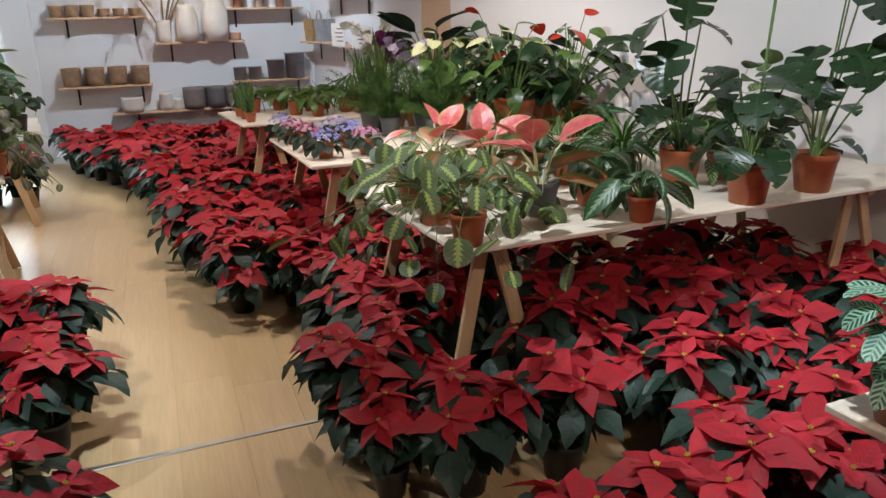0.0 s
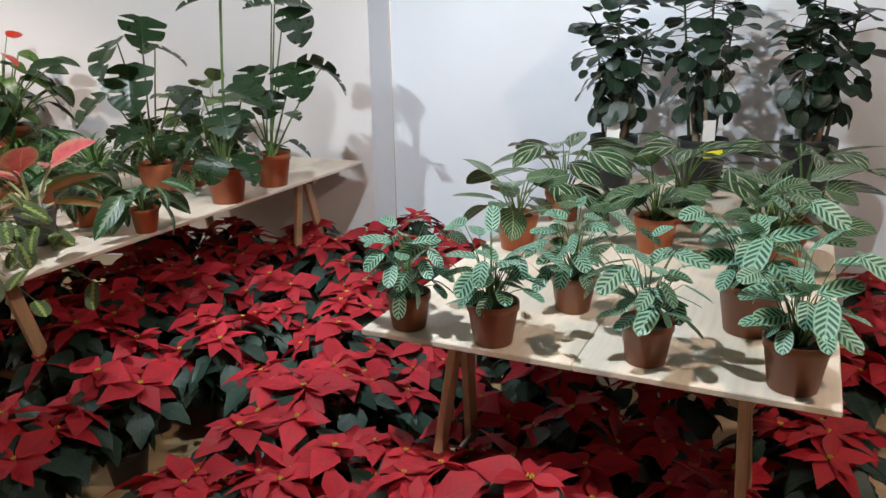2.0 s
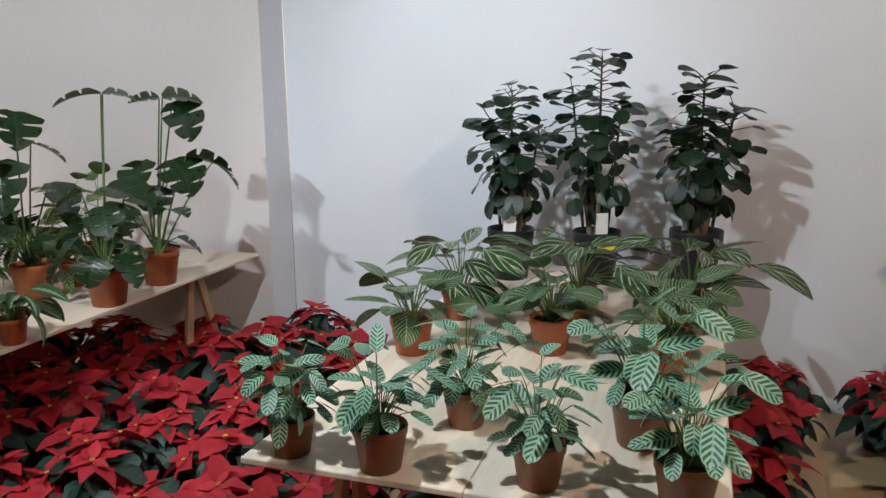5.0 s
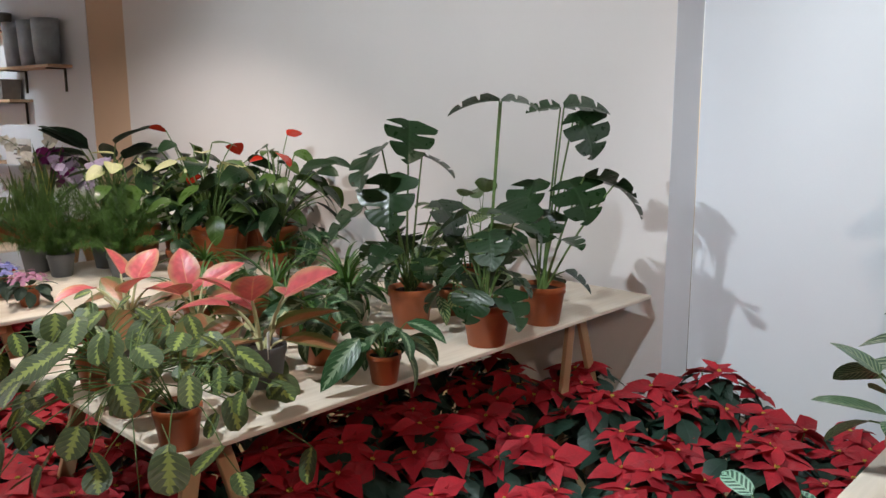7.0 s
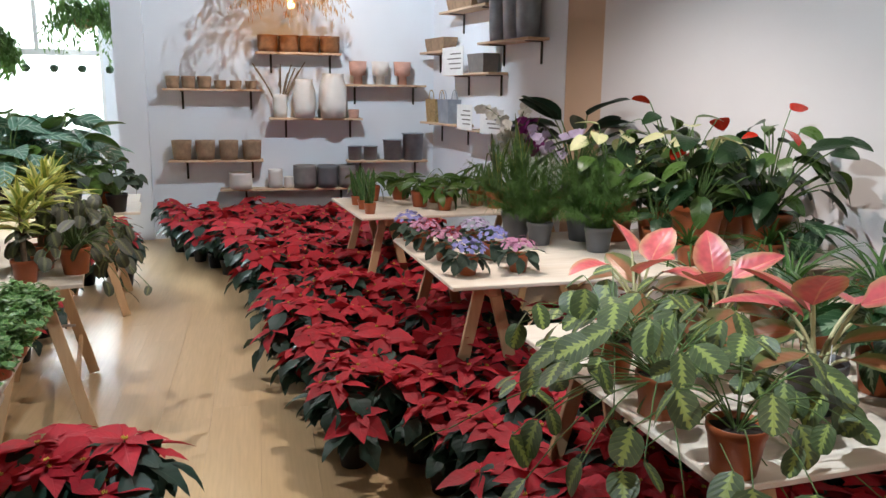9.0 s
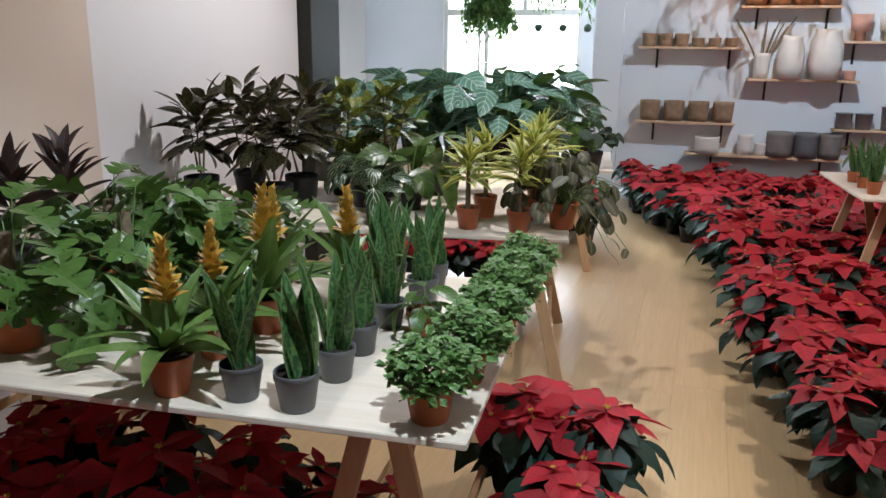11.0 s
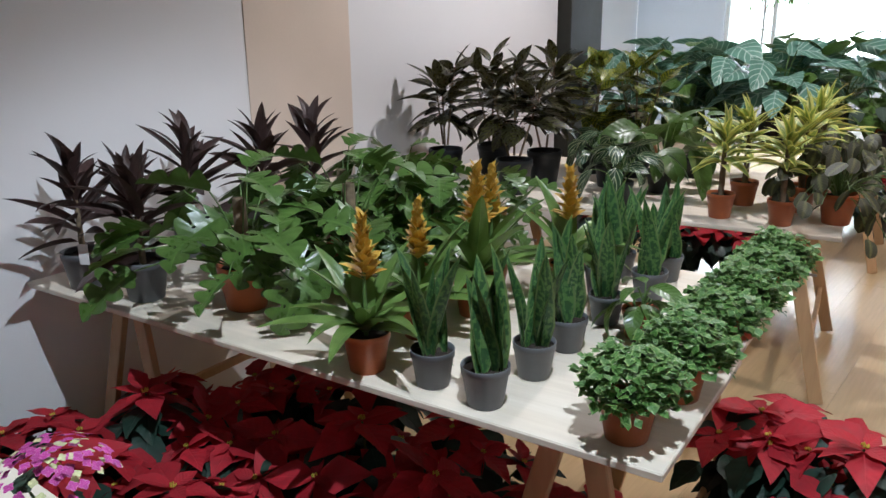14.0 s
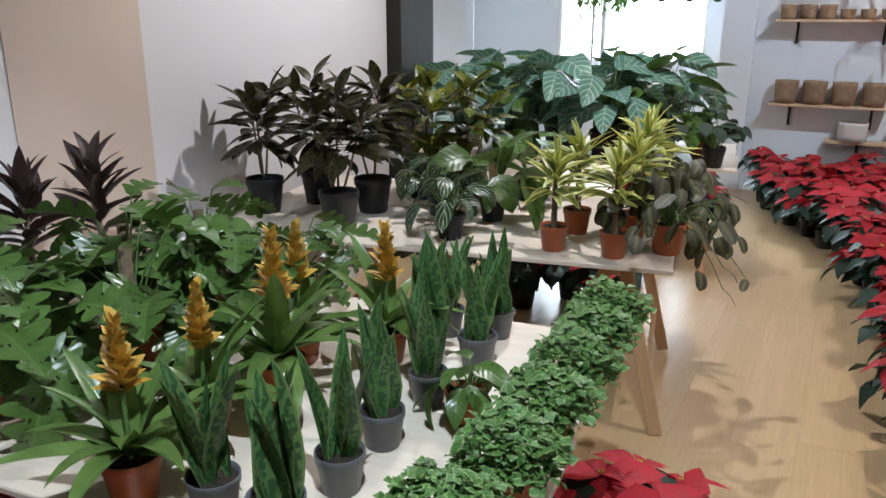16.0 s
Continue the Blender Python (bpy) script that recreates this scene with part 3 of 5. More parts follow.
# poinsettias
def pointed(v):
    """A blade that is widest below its middle and runs out to a point."""
    return (v / 0.42) ** 0.7 if v < 0.42 else max(0.0, (1 - v) / 0.58) ** 0.92


bract = leaf_geo(0.138, 0.084, pointed, 0.45, 0.28, 0.012, rows=7, half=1)
inner = leaf_geo(0.080, 0.046, pointed, 0.3, 0.35, 0.0, rows=4, half=1)
green = leaf_geo(0.130, 0.088, lambda v: pointed(v) * (1 + 0.08 * math.sin(v * 17)), 0.8, 0.25, 0.012, rows=6, half=1)
bud_vs, bud_fs = [], []
for i in range(7):
    v2, f2 = lathe([(0.0005, 0.0), (0.0024, 0.002), (0.002, 0.005), (0.0005, 0.007)], 5)
    a = i * 2.4
    o = len(bud_vs)
    bud_vs += [(x + 0.006 * math.cos(a) * (i > 0), y + 0.006 * math.sin(a) * (i > 0), z + 0.006) for x, y, z in v2]
    bud_fs += [tuple(j + o for j in f) for f in f2]
HEADS = []
for k in range(4):
    rs = random.Random(40 + k)
    items = []
    n = rs.choice((5, 6))
    for i in range(n):
        items.append((bract, leaf_pose((0, 0, -0.004), i * 6.283 / n + rs.uniform(-0.2, 0.2), rs.uniform(-0.18, 0.30), rs.uniform(0.70, 1.15), rs.uniform(-0.5, 0.5))))
    for i in range(3):
        items.append((inner, leaf_pose((0, 0, 0.004), i * 2.09 + 0.4 + rs.uniform(-0.2, 0.2), rs.uniform(0.15, 0.5), rs.uniform(0.8, 1.15), rs.uniform(-0.3, 0.3))))
    vs, fs, uv = joined(items)
    o, nf = len(vs), len(fs)
    head = mesh_of("flower_head", vs + bud_vs, fs + [tuple(j + o for j in f) for f in bud_fs], RED, uv + [(0.5, 0.5)] * len(bud_vs))
    head.materials.append(YBUD)
    for p in list(head.polygons)[nf:]:
        p.material_index = 1
    HEADS.append(head)
def poinsettia(seed, heads):
    rs = random.Random(seed)
    root = thing("poinsettia", "red poinsettia in a black plastic pot on the floor", "poinsettia", group="poinsettias on the floor")
    z0 = add_pot(root, 0.075, 0.135, BLACKP)
    paths, green_items = [], []
    for i in range(heads):
        az = i * 2.39996 + rs.uniform(-0.3, 0.3)
        d = 0.185 * math.sqrt((i + 0.3) / heads)
        p = Vector((d * math.cos(az), d * math.sin(az), 0.415 - 0.9 * d * d * 3 + rs.uniform(-0.06, 0.035)))
        paths.append(bent((p.x * 0.12, p.y * 0.12, z0 - 0.01), p, 0.005, 0.003, 0.0, 4))
        tilt = Matrix.Translation(p) @ Matrix.Rotation(az, 4, "Z") @ Matrix.Rotation(d * 2.2, 4, "Y") @ Matrix.Rotation(rs.uniform(0, 6), 4, "Z") @ Matrix.Scale(rs.uniform(0.92, 1.22), 4)
        part_mesh("flower_head", rs.choice(HEADS), root, tilt)
        for j in range(10):
            f = rs.uniform(0.30, 0.97)
            q = Vector((p.x * (0.12 + 0.88 * f), p.y * (0.12 + 0.88 * f), z0 + (p.z - z0) * f))
            green_items.append((green, leaf_pose(q, az - 1.57 + rs.uniform(-1.4, 1.4), rs.uniform(-0.7, 0.25), rs.uniform(0.8, 1.25), rs.uniform(-0.4, 0.4))))
        for j in range(5):
            q = p + Vector((0, 0, -0.03 - 0.012 * j))
            green_items.append((green, leaf_pose(q + 0.05 * way(j * 1.257 + az, 0.0), j * 1.257 + az + rs.uniform(-0.3, 0.3), rs.uniform(-0.45, 0.05), rs.uniform(0.95, 1.3), rs.uniform(-0.3, 0.3))))
    add_stalks(root, paths)
    vs, fs, uv = joined(green_items)
    part_mesh("leaves", mesh_of("leaves", vs, fs, PGREEN, uv), root, label="dark green lower leaves")
    return root


POIN = [poinsettia(11, 5), poinsettia(12, 5), poinsettia(13, 4), poinsettia(14, 5)]
SPOTS = []
rs = random.Random(9)


def edge_left(y):
    return float(np.interp(y, (3.3, 4.1, 4.3, 5.3, 6.2, 7.9, 8.4, 8.8, 9.8), (0.98, 0.88, 0.45, 0.36, 0.24, 0.0, -0.28, -0.50, -0.85)))


y = 3.35
while y < 9.75:
    x = edge_left(y)
    right = 1.42 if y < 7.5 else 1.75
    while x < right:
        SPOTS.append((x + rs.uniform(-0.03, 0.03), y + rs.uniform(-0.03, 0.03)))
        x += 0.275
    y += 0.27
for x, y in ((0.70, 2.53), (0.945, 2.46), (0.66, 2.86), (0.88, 3.06), (1.27, 2.42), (1.58, 2.62), (1.90, 2.62), (2.14, 2.42), (2.42, 2.66), (2.72, 2.44), (2.96, 2.76), (3.20, 2.45), (3.30, 2.72), (1.45, 2.86), (2.18, 2.9), (1.72, 2.36),
             (0.96, 1.84), (1.17, 1.74), (1.42, 1.70), (1.56, 1.93), (1.72, 1.70), (1.90, 1.95), (2.05, 1.62), (2.2, 2.08), (2.5, 1.75), (2.55, 2.2), (2.85, 2.0), (3.15, 2.05), (3.40, 2.2), (3.55, 2.55), (2.8, 1.66), (3.2, 1.75), (3.5, 1.9),
             (1.20, 1.46), (1.42, 1.34), (1.20, 1.20), (1.46, 1.08), (1.22, 0.94), (1.5, 0.80), (1.24, 0.68), (1.52, 0.52), (1.30, 0.42), (1.05, 1.58),
             (3.62, 0.12), (3.30, 0.08), (2.55, 0.28), (1.85, 0.30), (2.2, 0.33), (2.92, 0.20), (3.4, -0.44), (3.1, -0.50), (2.72, -0.56), (2.27, -0.58), (1.85, -0.56), (1.5, -0.60), (3.68, -0.36),
             (-0.45, 4.12), (-0.40, 3.84), (-0.60, 3.95), (-0.42, 3.52), (-0.38, 3.26), (-0.36, 2.40),
             (-2.2, 3.10), (-1.93, 3.12), (-1.66, 3.08), (-1.40, 3.14), (-1.15, 3.12), (-0.93, 3.22), (-2.05, 3.38), (-1.7, 3.36), (-1.3, 3.42), (-2.28, 2.66), (-2.0, 2.62), (-1.72, 2.70), (-1.45, 2.72), (-1.18, 2.82), (-0.95, 2.92), (-2.1, 2.92), (-1.82, 2.98), (-2.2, 2.40), (-1.9, 2.38), (-1.6, 2.45), (-1.3, 2.52), (-1.05, 2.60), (-0.80, 2.70),
             (1.58, 3.12), (1.85, 3.05), (2.2, 3.2), (2.55, 3.05), (2.9, 3.2), (3.2, 3.05), (1.75, 3.4), (2.4, 3.5), (3.0, 3.5), (1.6, 4.9), (1.9, 4.85), (1.7, 5.3),
             (1.5, 3.72), (2.0, 3.7), (2.3, 3.25), (2.75, 3.4), (2.05, 3.35), (1.35, 3.35), (2.7, 3.75), (1.95, 4.6), (2.3, 4.75), (2.0, 5.2), (2.4, 5.1),
             # the first six are added under table B to darken the floor there
             (1.80, 1.25), (1.78, 0.95), (1.80, 0.66), (2.1, 1.1), (2.1, 0.75), (2.4, 1.3), (-1.0, 7.9), (-1.3, 8.0), (-1.6, 8.05), (-1.15, 8.3), (-1.9, 6.25), (-1.5, 6.35), (-2.2, 6.1), (-1.7, 6.08), (-1.3, 6.12), (-1.3, 6.6)):
    SPOTS.append((x, y))
for k, (x, y) in enumerate(SPOTS):
    put(POIN[k % 4], x, y, 0.0, None, rs.uniform(0.86, 1.1))


# leaves that several plants share
def heart(v):
    return min(1.0, 0.30 + 3.6 * v) * max(0.0, 1 - v ** 2.4) ** 0.75


def blunt(v):
    return max(0.0, 1 - abs(2 * v - 1) ** 2.4) ** 0.5


def blade(v):
    return min(1.0, 0.35 + 3 * v) * max(0.0, 1 - v ** 2.5) ** 0.9


def cut_leaf(v, u):
    """Rounded lobes with open slots between them, out of step on the two halves."""
    if abs(u) < 0.3 or v < 0.14 or v > 0.92:
        return 1.0
    k = (v * 2.4 + 0.6 * v * v + (0.5 if u > 0 else 0.12)) % 1.0
    return 0.30 if k < 0.15 else 0.90 + 0.14 * math.sin(math.pi * (k - 0.15) / 0.85) ** 0.4


def finger_leaf(v, u):
    """Long narrow lobes, as on a split climbing philodendron."""
    if abs(u) < 0.3 or v < 0.10 or v > 0.95:
        return 1.0
    k = (v * 3.7 + (0.4 if u > 0 else 0.0)) % 1.0
    return 0.36 if k < 0.20 else 0.56 + 0.48 * math.sin(math.pi * (k - 0.20) / 0.80) ** 0.5


L_HERR = leaves3("leaf", HERR, 0.125, 0.066, blunt, 0.45, 0.10, wave=0.012, rows=9)
L_MAR = leaves3("leaf", MARAN, 0.108, 0.086, blunt, 0.35, 0.12, rows=9)
L_MARD = leaves3("leaf", MARAD, 0.10, 0.060, blunt, 0.7, 0.12)
L_BIRK = leaves3("leaf", BIRK, 0.15, 0.10, lambda v: oval(v, 0.72, 0.55), 0.5, 0.15, rows=9)
L_STR = leaves3("leaf", STRIPE, 0.26, 0.105, lambda v: oval(v, 0.8, 0.75), 0.6, 0.15)
L_AGL = leaves3("leaf", AGLA, 0.160, 0.098, lambda v: oval(v, 0.7, 0.75), 0.4, 0.45)
L_AGLB = leaves3("leaf", AGLB, 0.20, 0.098, lambda v: oval(v, 0.7, 0.8), 0.5, 0.3)
L_SILV = leaves3("leaf", SILV, 0.20, 0.092, lambda v: oval(v, 0.75, 0.75), 0.8, 0.25)
L_MON = leaves3("leaf", DARK, 0.27, 0.31, heart, 0.65, 0.22, rows=40, half=4, notch=cut_leaf)
L_MONP = leaves3("leaf", DARK, 0.20, 0.20, heart, 0.8, 0.25, rows=30, half=4, notch=cut_leaf)
L_PHI = leaves3("leaf", GREEN, 0.172, 0.155, heart, 0.8, 0.35, rows=30, half=4, notch=finger_leaf)
L_SPAT = leaves3("leaf", GREEN, 0.17, 0.07, lambda v: oval(v, 0.75, 0.8), 0.9, 0.3)
L_DEEP = leaves3("leaf", DEEP, 0.34, 0.19, lambda v: oval(v, 0.75, 0.75), 0.45, 0.35)
L_CORD = leaves3("leaf", CORD, 0.25, 0.066, lambda v: oval(v, 0.65, 0.8), 0.55, 0.6)
L_CROT = leaves3("leaf", CROT, 0.20, 0.078, lambda v: oval(v, 0.75, 0.75), 0.5, 0.3)
L_CROTY = leaves3("leaf", CROTY, 0.18, 0.075, lambda v: oval(v, 0.75, 0.75), 0.4, 0.3)
L_LEM = leaves3("leaf", LEMON, 0.19, 0.042, lambda v: oval(v, 0.5, 0.8), 0.75, 0.4, rows=6, half=1)
L_POLY = leaves3("leaf", DEEP, 0.100, 0.098, lambda v: oval(v, 0.9, 0.5), 0.5, 0.12, rows=6)
L_ALOC = leaves3("leaf", ALOC, 0.21, 0.135, heart, 0.8, 0.25, rows=9)
L_BIGG = leaves3("leaf", GREEN, 0.22, 0.15, heart, 0.7, 0.25, rows=8)
L_BROM = leaves3("leaf", BROML, 0.24, 0.054, blade, 0.95, 0.5, rows=8, half=1)
L_SPID = leaves3("leaf", SPID, 0.30, 0.018, blade, 2.2, 0.5, rows=9, half=1)
L_SNAKE = leaves3("leaf", SNAKE, 0.265, 0.054, blade, 0.10, 0.7, rows=8, half=1, twist=0.5)
L_SNAKEY = leaves3("leaf", SNAKEY, 0.34, 0.045, blade, 0.12, 0.5, rows=8, half=1, twist=0.6)
L_VAR = leaves3("leaf", VAR, 0.17, 0.09, lambda v: oval(v, 0.75, 0.75), 0.6, 0.25)
L_VIOL = leaves3("leaf", VIOL, 0.085, 0.06, lambda v: oval(v, 0.8, 0.6), 0.8, 0.2, rows=5)
L_SPATHE = leaves3("flower", SPATH, 0.10, 0.085, heart, 0.5, 0.15, rows=6)
L_SPATHEP = leaves3("flower", SPATHP, 0.075, 0.05, heart, 0.5, 0.2, rows=6)
L_CREAM = leaves3("flower", CREAM, 0.10, 0.085, heart, 0.5, 0.2, rows=6)
L_WFLOW = leaves3("flower", WHITE, 0.095, 0.055, heart, 0.4, 0.3, rows=6)
L_PALM = leaves3("leaf", GREEN, 0.22, 0.014, blade, 1.2, 0.4, rows=6, half=1)


def flower_mass(root, name, mat, n, r, z, seed, size=0.014, dome=0.6, petals=5, label=""):
    """Many small blossoms in one cushion."""
    rs = random.Random(seed)
    pet = leaf_geo(size, size * 0.95, lambda v: oval(v, 0.8, 0.6), 0.3, 0.1, rows=4, half=1)
    items = []
    for i in range(n):
        a, d = rs.uniform(0, 6.28), r * math.sqrt(rs.random())
        c = Vector((d * math.cos(a), d * math.sin(a), z + dome * r * (1 - (d / r) ** 2) + rs.uniform(-0.012, 0.012)))
        m = Matrix.Translation(c) @ Matrix.Rotation(a, 4, "Z") @ Matrix.Rotation(d / r * 0.8 + rs.uniform(-0.3, 0.3), 4, "Y")
        for k in range(petals):
            items.append((pet, m @ leaf_pose((0, 0, 0), k * 6.283 / petals, 0.25)))
    vs, fs, uv = joined(items)
    return tagged(part_mesh(name, mesh_of(name, vs, fs, mat, uv), root, label=label), kind="stuff")


def herring(seed, n=17):
    rs = random.Random(seed)
    root = thing("calathea", "calathea with pale leaves marked by dark herringbone, brown pot", "potted plant", group="calatheas on the table")
    z = add_pot(root, 0.068, 0.115, BROWNP, "brown plastic nursery pot")
    tuft(root, rs, L_HERR, n, z, (0.10, 0.25), (0.85, 1.5), (-0.7, 0.65), (0.5, 0.84), r=0.0018)
    tuft(root, rs, L_HERR, n // 2, z, (0.05, 0.11), (0.6, 1.2), (-0.5, 0.3), (0.45, 0.75), r=0.0018, turn0=0.7)
    return root


def birkin(seed, mat_leaves=None, n=13):
    rs = random.Random(seed)
    root = thing("philodendron", "philodendron with cream pinstriped leaves in a terracotta pot", "potted plant")
    z = add_pot(root, 0.07, 0.12, TERRA, "terracotta coloured pot")
    tuft(root, rs, L_BIRK, n + 6, z, (0.07, 0.20), (0.5, 1.45), (-0.2, 0.7), (0.65, 1.0), r=0.003)
    return root


def stromanthe(seed, n=14):
    rs = random.Random(seed)
    root = thing("striped_calathea", "tall calathea with long white-striped leaves in a terracotta pot", "potted plant")
    z = add_pot(root, 0.075, 0.13, TERRA, "terracotta coloured pot")
    tuft(root, rs, L_STR, n, z, (0.10, 0.27), (0.6, 1.45), (-0.35, 0.40), (0.75, 1.05), r=0.0028)
    return root


def polyscias(seed, h=0.78):
    rs = random.Random(seed)
    root = thing("aralia", "tall aralia with round dark leaves in a black pot", "potted plant", group="aralias by the wall")
    add_pot(root, 0.115, 0.25, BLACKP, "black pot")
    for k, (dx, dy, f) in enumerate(((0.0, 0.0, 1.0), (0.09, 0.03, 0.80), (-0.08, 0.05, 0.86))):
        foot, fork = (dx * 0.3, dy * 0.3, 0.2), (dx * 0.7, dy * 0.7, 0.43)
        cane(root, rs, L_POLY, 52 if k == 0 else 36, 0.42, h * f, (-1.1, 0.25), (0.62, 1.2), (dx * 0.7, dy * 0.7), (dx * 0.7, dy * 0.7), DIMSTALK, 0.008, 0.085)
        add_stalks(root, [[(foot, 0.016), (((foot[0] + fork[0]) / 2 + 0.006, (foot[1] + fork[1]) / 2, 0.31), 0.014), (fork, 0.011)]], BARK, "trunk", 7)
        for j in range(3):
            part_mesh("leaf", L_POLY[j], root, leaf_pose((dx * 1.4, dy * 1.4, h * f - 0.02 * j), j * 2.1 + seed, 0.12, 1.35, rs.uniform(-0.4, 0.4)))
    part("price_label", box_bm(-0.045, -0.121, 0.175, 0.045, -0.119, 0.225), YTAG, root, "bright yellow price label", smooth=False)
    part("plant_tag", box_bm(-0.03, -0.06, 0.24, 0.03, -0.058, 0.34), TAG, root, "pale printed plant tag", smooth=False)
    return root


def maranta(seed, meshes, n=34, label="trailing prayer plant with yellow zigzag on green leaves", pot=TERRA, spill=0.30, edge=(-9, -9), facing=2.3):
    """The leaves turn to the light of the aisle. edge: where the table ends beside the pot; beyond it the stems hang down."""
    rs = random.Random(seed)
    root = thing("prayer_plant", label, "potted plant")
    z = add_pot(root, 0.065, 0.115, pot)
    paths = []
    for i in range(n):
        az = i * 2.39996 + rs.uniform(-0.4, 0.4)
        f = i / n
        d = spill * (1 - 0.72 * f) * rs.uniform(0.6, 1.1)
        p = Vector((d * math.cos(az), d * math.sin(az), z + 0.13 * f + 0.07 - 0.40 * max(0, d - 0.12)))
        if p.x < edge[0] or p.y < edge[1]:
            p.z -= rs.uniform(0.0, 0.24) * (1 - f)
        else:
            p.z = max(p.z, 0.035)
        paths.append(bent((0, 0, z - 0.01), p, 0.0022, 0.0016, 0.05 * (1 - f) + 0.02, 5))
        part_mesh("leaf", rs.choice(meshes), root, leaf_pose(p, facing + rs.uniform(-1.7, 1.7), rs.uniform(-1.0, -0.15), rs.uniform(0.58, 1.04), rs.uniform(-0.5, 0.5)))
    add_stalks(root, paths)
    return root


def aglaonema(seed, n=5):
    rs = random.Random(seed)
    root = thing("aglaonema", "aglaonema with pink and copper leaves in a small dark pot", "potted plant", group="pink aglaonemas")
    z = add_pot(root, 0.058, 0.105, GREYP, "dark grey pot")
    tuft(root, rs, L_AGLB, n, z, (0.06, 0.12), (0.6, 1.1), (-0.35, 0.3), (0.75, 1.1), PALESTALK, 0.005)
    tuft(root, rs, L_AGL, n - 1, z + 0.01, (0.10, 0.16), (0.9, 1.45), (0.15, 1.05), (0.8, 1.05), PALESTALK, 0.005, turn0=1.1)
    part("plant_tag", box_bm(0.030, 0.022, z - 0.01, 0.056, 0.024, z + 0.055), TAG, root, "white plant tag", smooth=False)
    return root


def silver(seed, meshes=None, r=0.06, n=13, reach=(0.06, 0.16), name="dieffenbachia", label="plant with silver-feathered green leaves in a terracotta pot", pot=None, size=(0.7, 1.05)):
    rs = random.Random(seed)
    root = thing(name, label, "potted plant")
    z = add_pot(root, r, r * 1.75, pot or TERRA)
    tuft(root, rs, meshes or L_SILV, n, z, reach, (0.6, 1.4), (-0.6, 0.35), size, r=0.003)
    return root


def monstera(seed, highs, low=6):
    """highs: where each large leaf joins its stalk, its bearing, its tilt and its size."""
    rs = random.Random(seed)
    root = thing("monstera", "monstera with large split leaves on long stalks, terracotta pot", "potted plant", group="monsteras on the table")
    z = add_pot(root, 0.095, 0.165, TERRA, "terracotta coloured pot")
    paths = []
    for i, (x, y, h, az, el, s) in enumerate(highs):
        p = Vector((x, y, h))
        paths.append(bent((0.02 * math.cos(az), 0.02 * math.sin(az), z - 0.01), p, 0.0055, 0.0035, 0.03, 6))
        part_mesh("leaf", L_MON[i % 3], root, leaf_pose(p, az, el, s, rs.uniform(-0.35, 0.35)))
    for i in range(low):
        az = i * 2.39996 + seed
        d = rs.uniform(0.06, 0.15)
        p = Vector((d * math.cos(az), d * math.sin(az), z + rs.uniform(0.05, 0.26)))
        paths.append(bent((0, 0, z - 0.01), p, 0.005, 0.003, 0.02, 4))
        part_mesh("leaf", rs.choice(L_MONP), root, leaf_pose(p, az - 1.57, rs.uniform(-0.8, 0.1), rs.uniform(0.5, 0.85), rs.uniform(-0.4, 0.4)))
    add_stalks(root, paths, STALK, sides=6)
    return root


def spider(seed, n=46, r=0.06, label="grassy spider plant with arching green leaves in a terracotta pot"):
    rs = random.Random(seed)
    root = thing("spider_plant", label, "potted plant")
    z = add_pot(root, r, r * 1.75, TERRA)
    for i in range(n):
        az = i * 2.39996
        part_mesh("leaf", rs.choice(L_SPID), root, leaf_pose((0, 0, z - 0.01), az, rs.uniform(0.5, 1.45), rs.uniform(0.6, 1.05), rs.uniform(-0.3, 0.3)))
    return root


def fern(seed, r=0.19, h=0.34):
    rs = random.Random(seed)
    root = thing("asparagus_fern", "feathery asparagus fern in a grey pot", "potted plant", group="ferns on the table")
    z = add_pot(root, 0.06, 0.105, GREYP)
    needle = leaf_geo(0.034, 0.0058, blade, 0.3, 0.2, rows=1, half=1)
    items, paths = [], []
    for i in range(44):
        az, e = i * 2.39996, rs.uniform(0.25, 1.5)
        d = rs.uniform(0.6, 1.0) * h * (0.72 + 0.28 * math.sin(e))
        p1 = Vector((0, 0, z)) + d * way(az, e)
        path = bent((0, 0, z - 0.01), p1, 0.0015, 0.0007, 0.03, 5)
        paths.append(path)
        for (a, _), (b, _) in zip(path[1:-1], path[2:]):
            for k in range(46):
                p = Vector(a).lerp(Vector(b), rs.random())
                items.append((needle, leaf_pose(p, rs.uniform(0, 6.28), rs.uniform(-0.7, 0.8), rs.uniform(0.7, 1.5))))
    vs, fs, uv = joined(items)
    tagged(part_mesh("fronds", mesh_of("fronds", vs, fs, FERN, uv, False), root, label="fine green needles"), kind="stuff")
    add_stalks(root, paths, STALK, sides=3)
    return root


def violet(seed, mat, tint):
    rs = random.Random(seed)
    root = thing("african_violet", tint + " african violet in a terracotta pot", "potted flower", group="african violets on the table")
    z = add_pot(root, 0.05, 0.085, TERRA)
    tuft(root, rs, L_VIOL, 14, z, (0.03, 0.08), (0.1, 0.7), (-0.5, 0.2), (0.8, 1.1), r=0.002)
    flower_mass(root, "blossom", mat, 60, 0.085, z + 0.045, seed, 0.0135, 0.5)
    return root


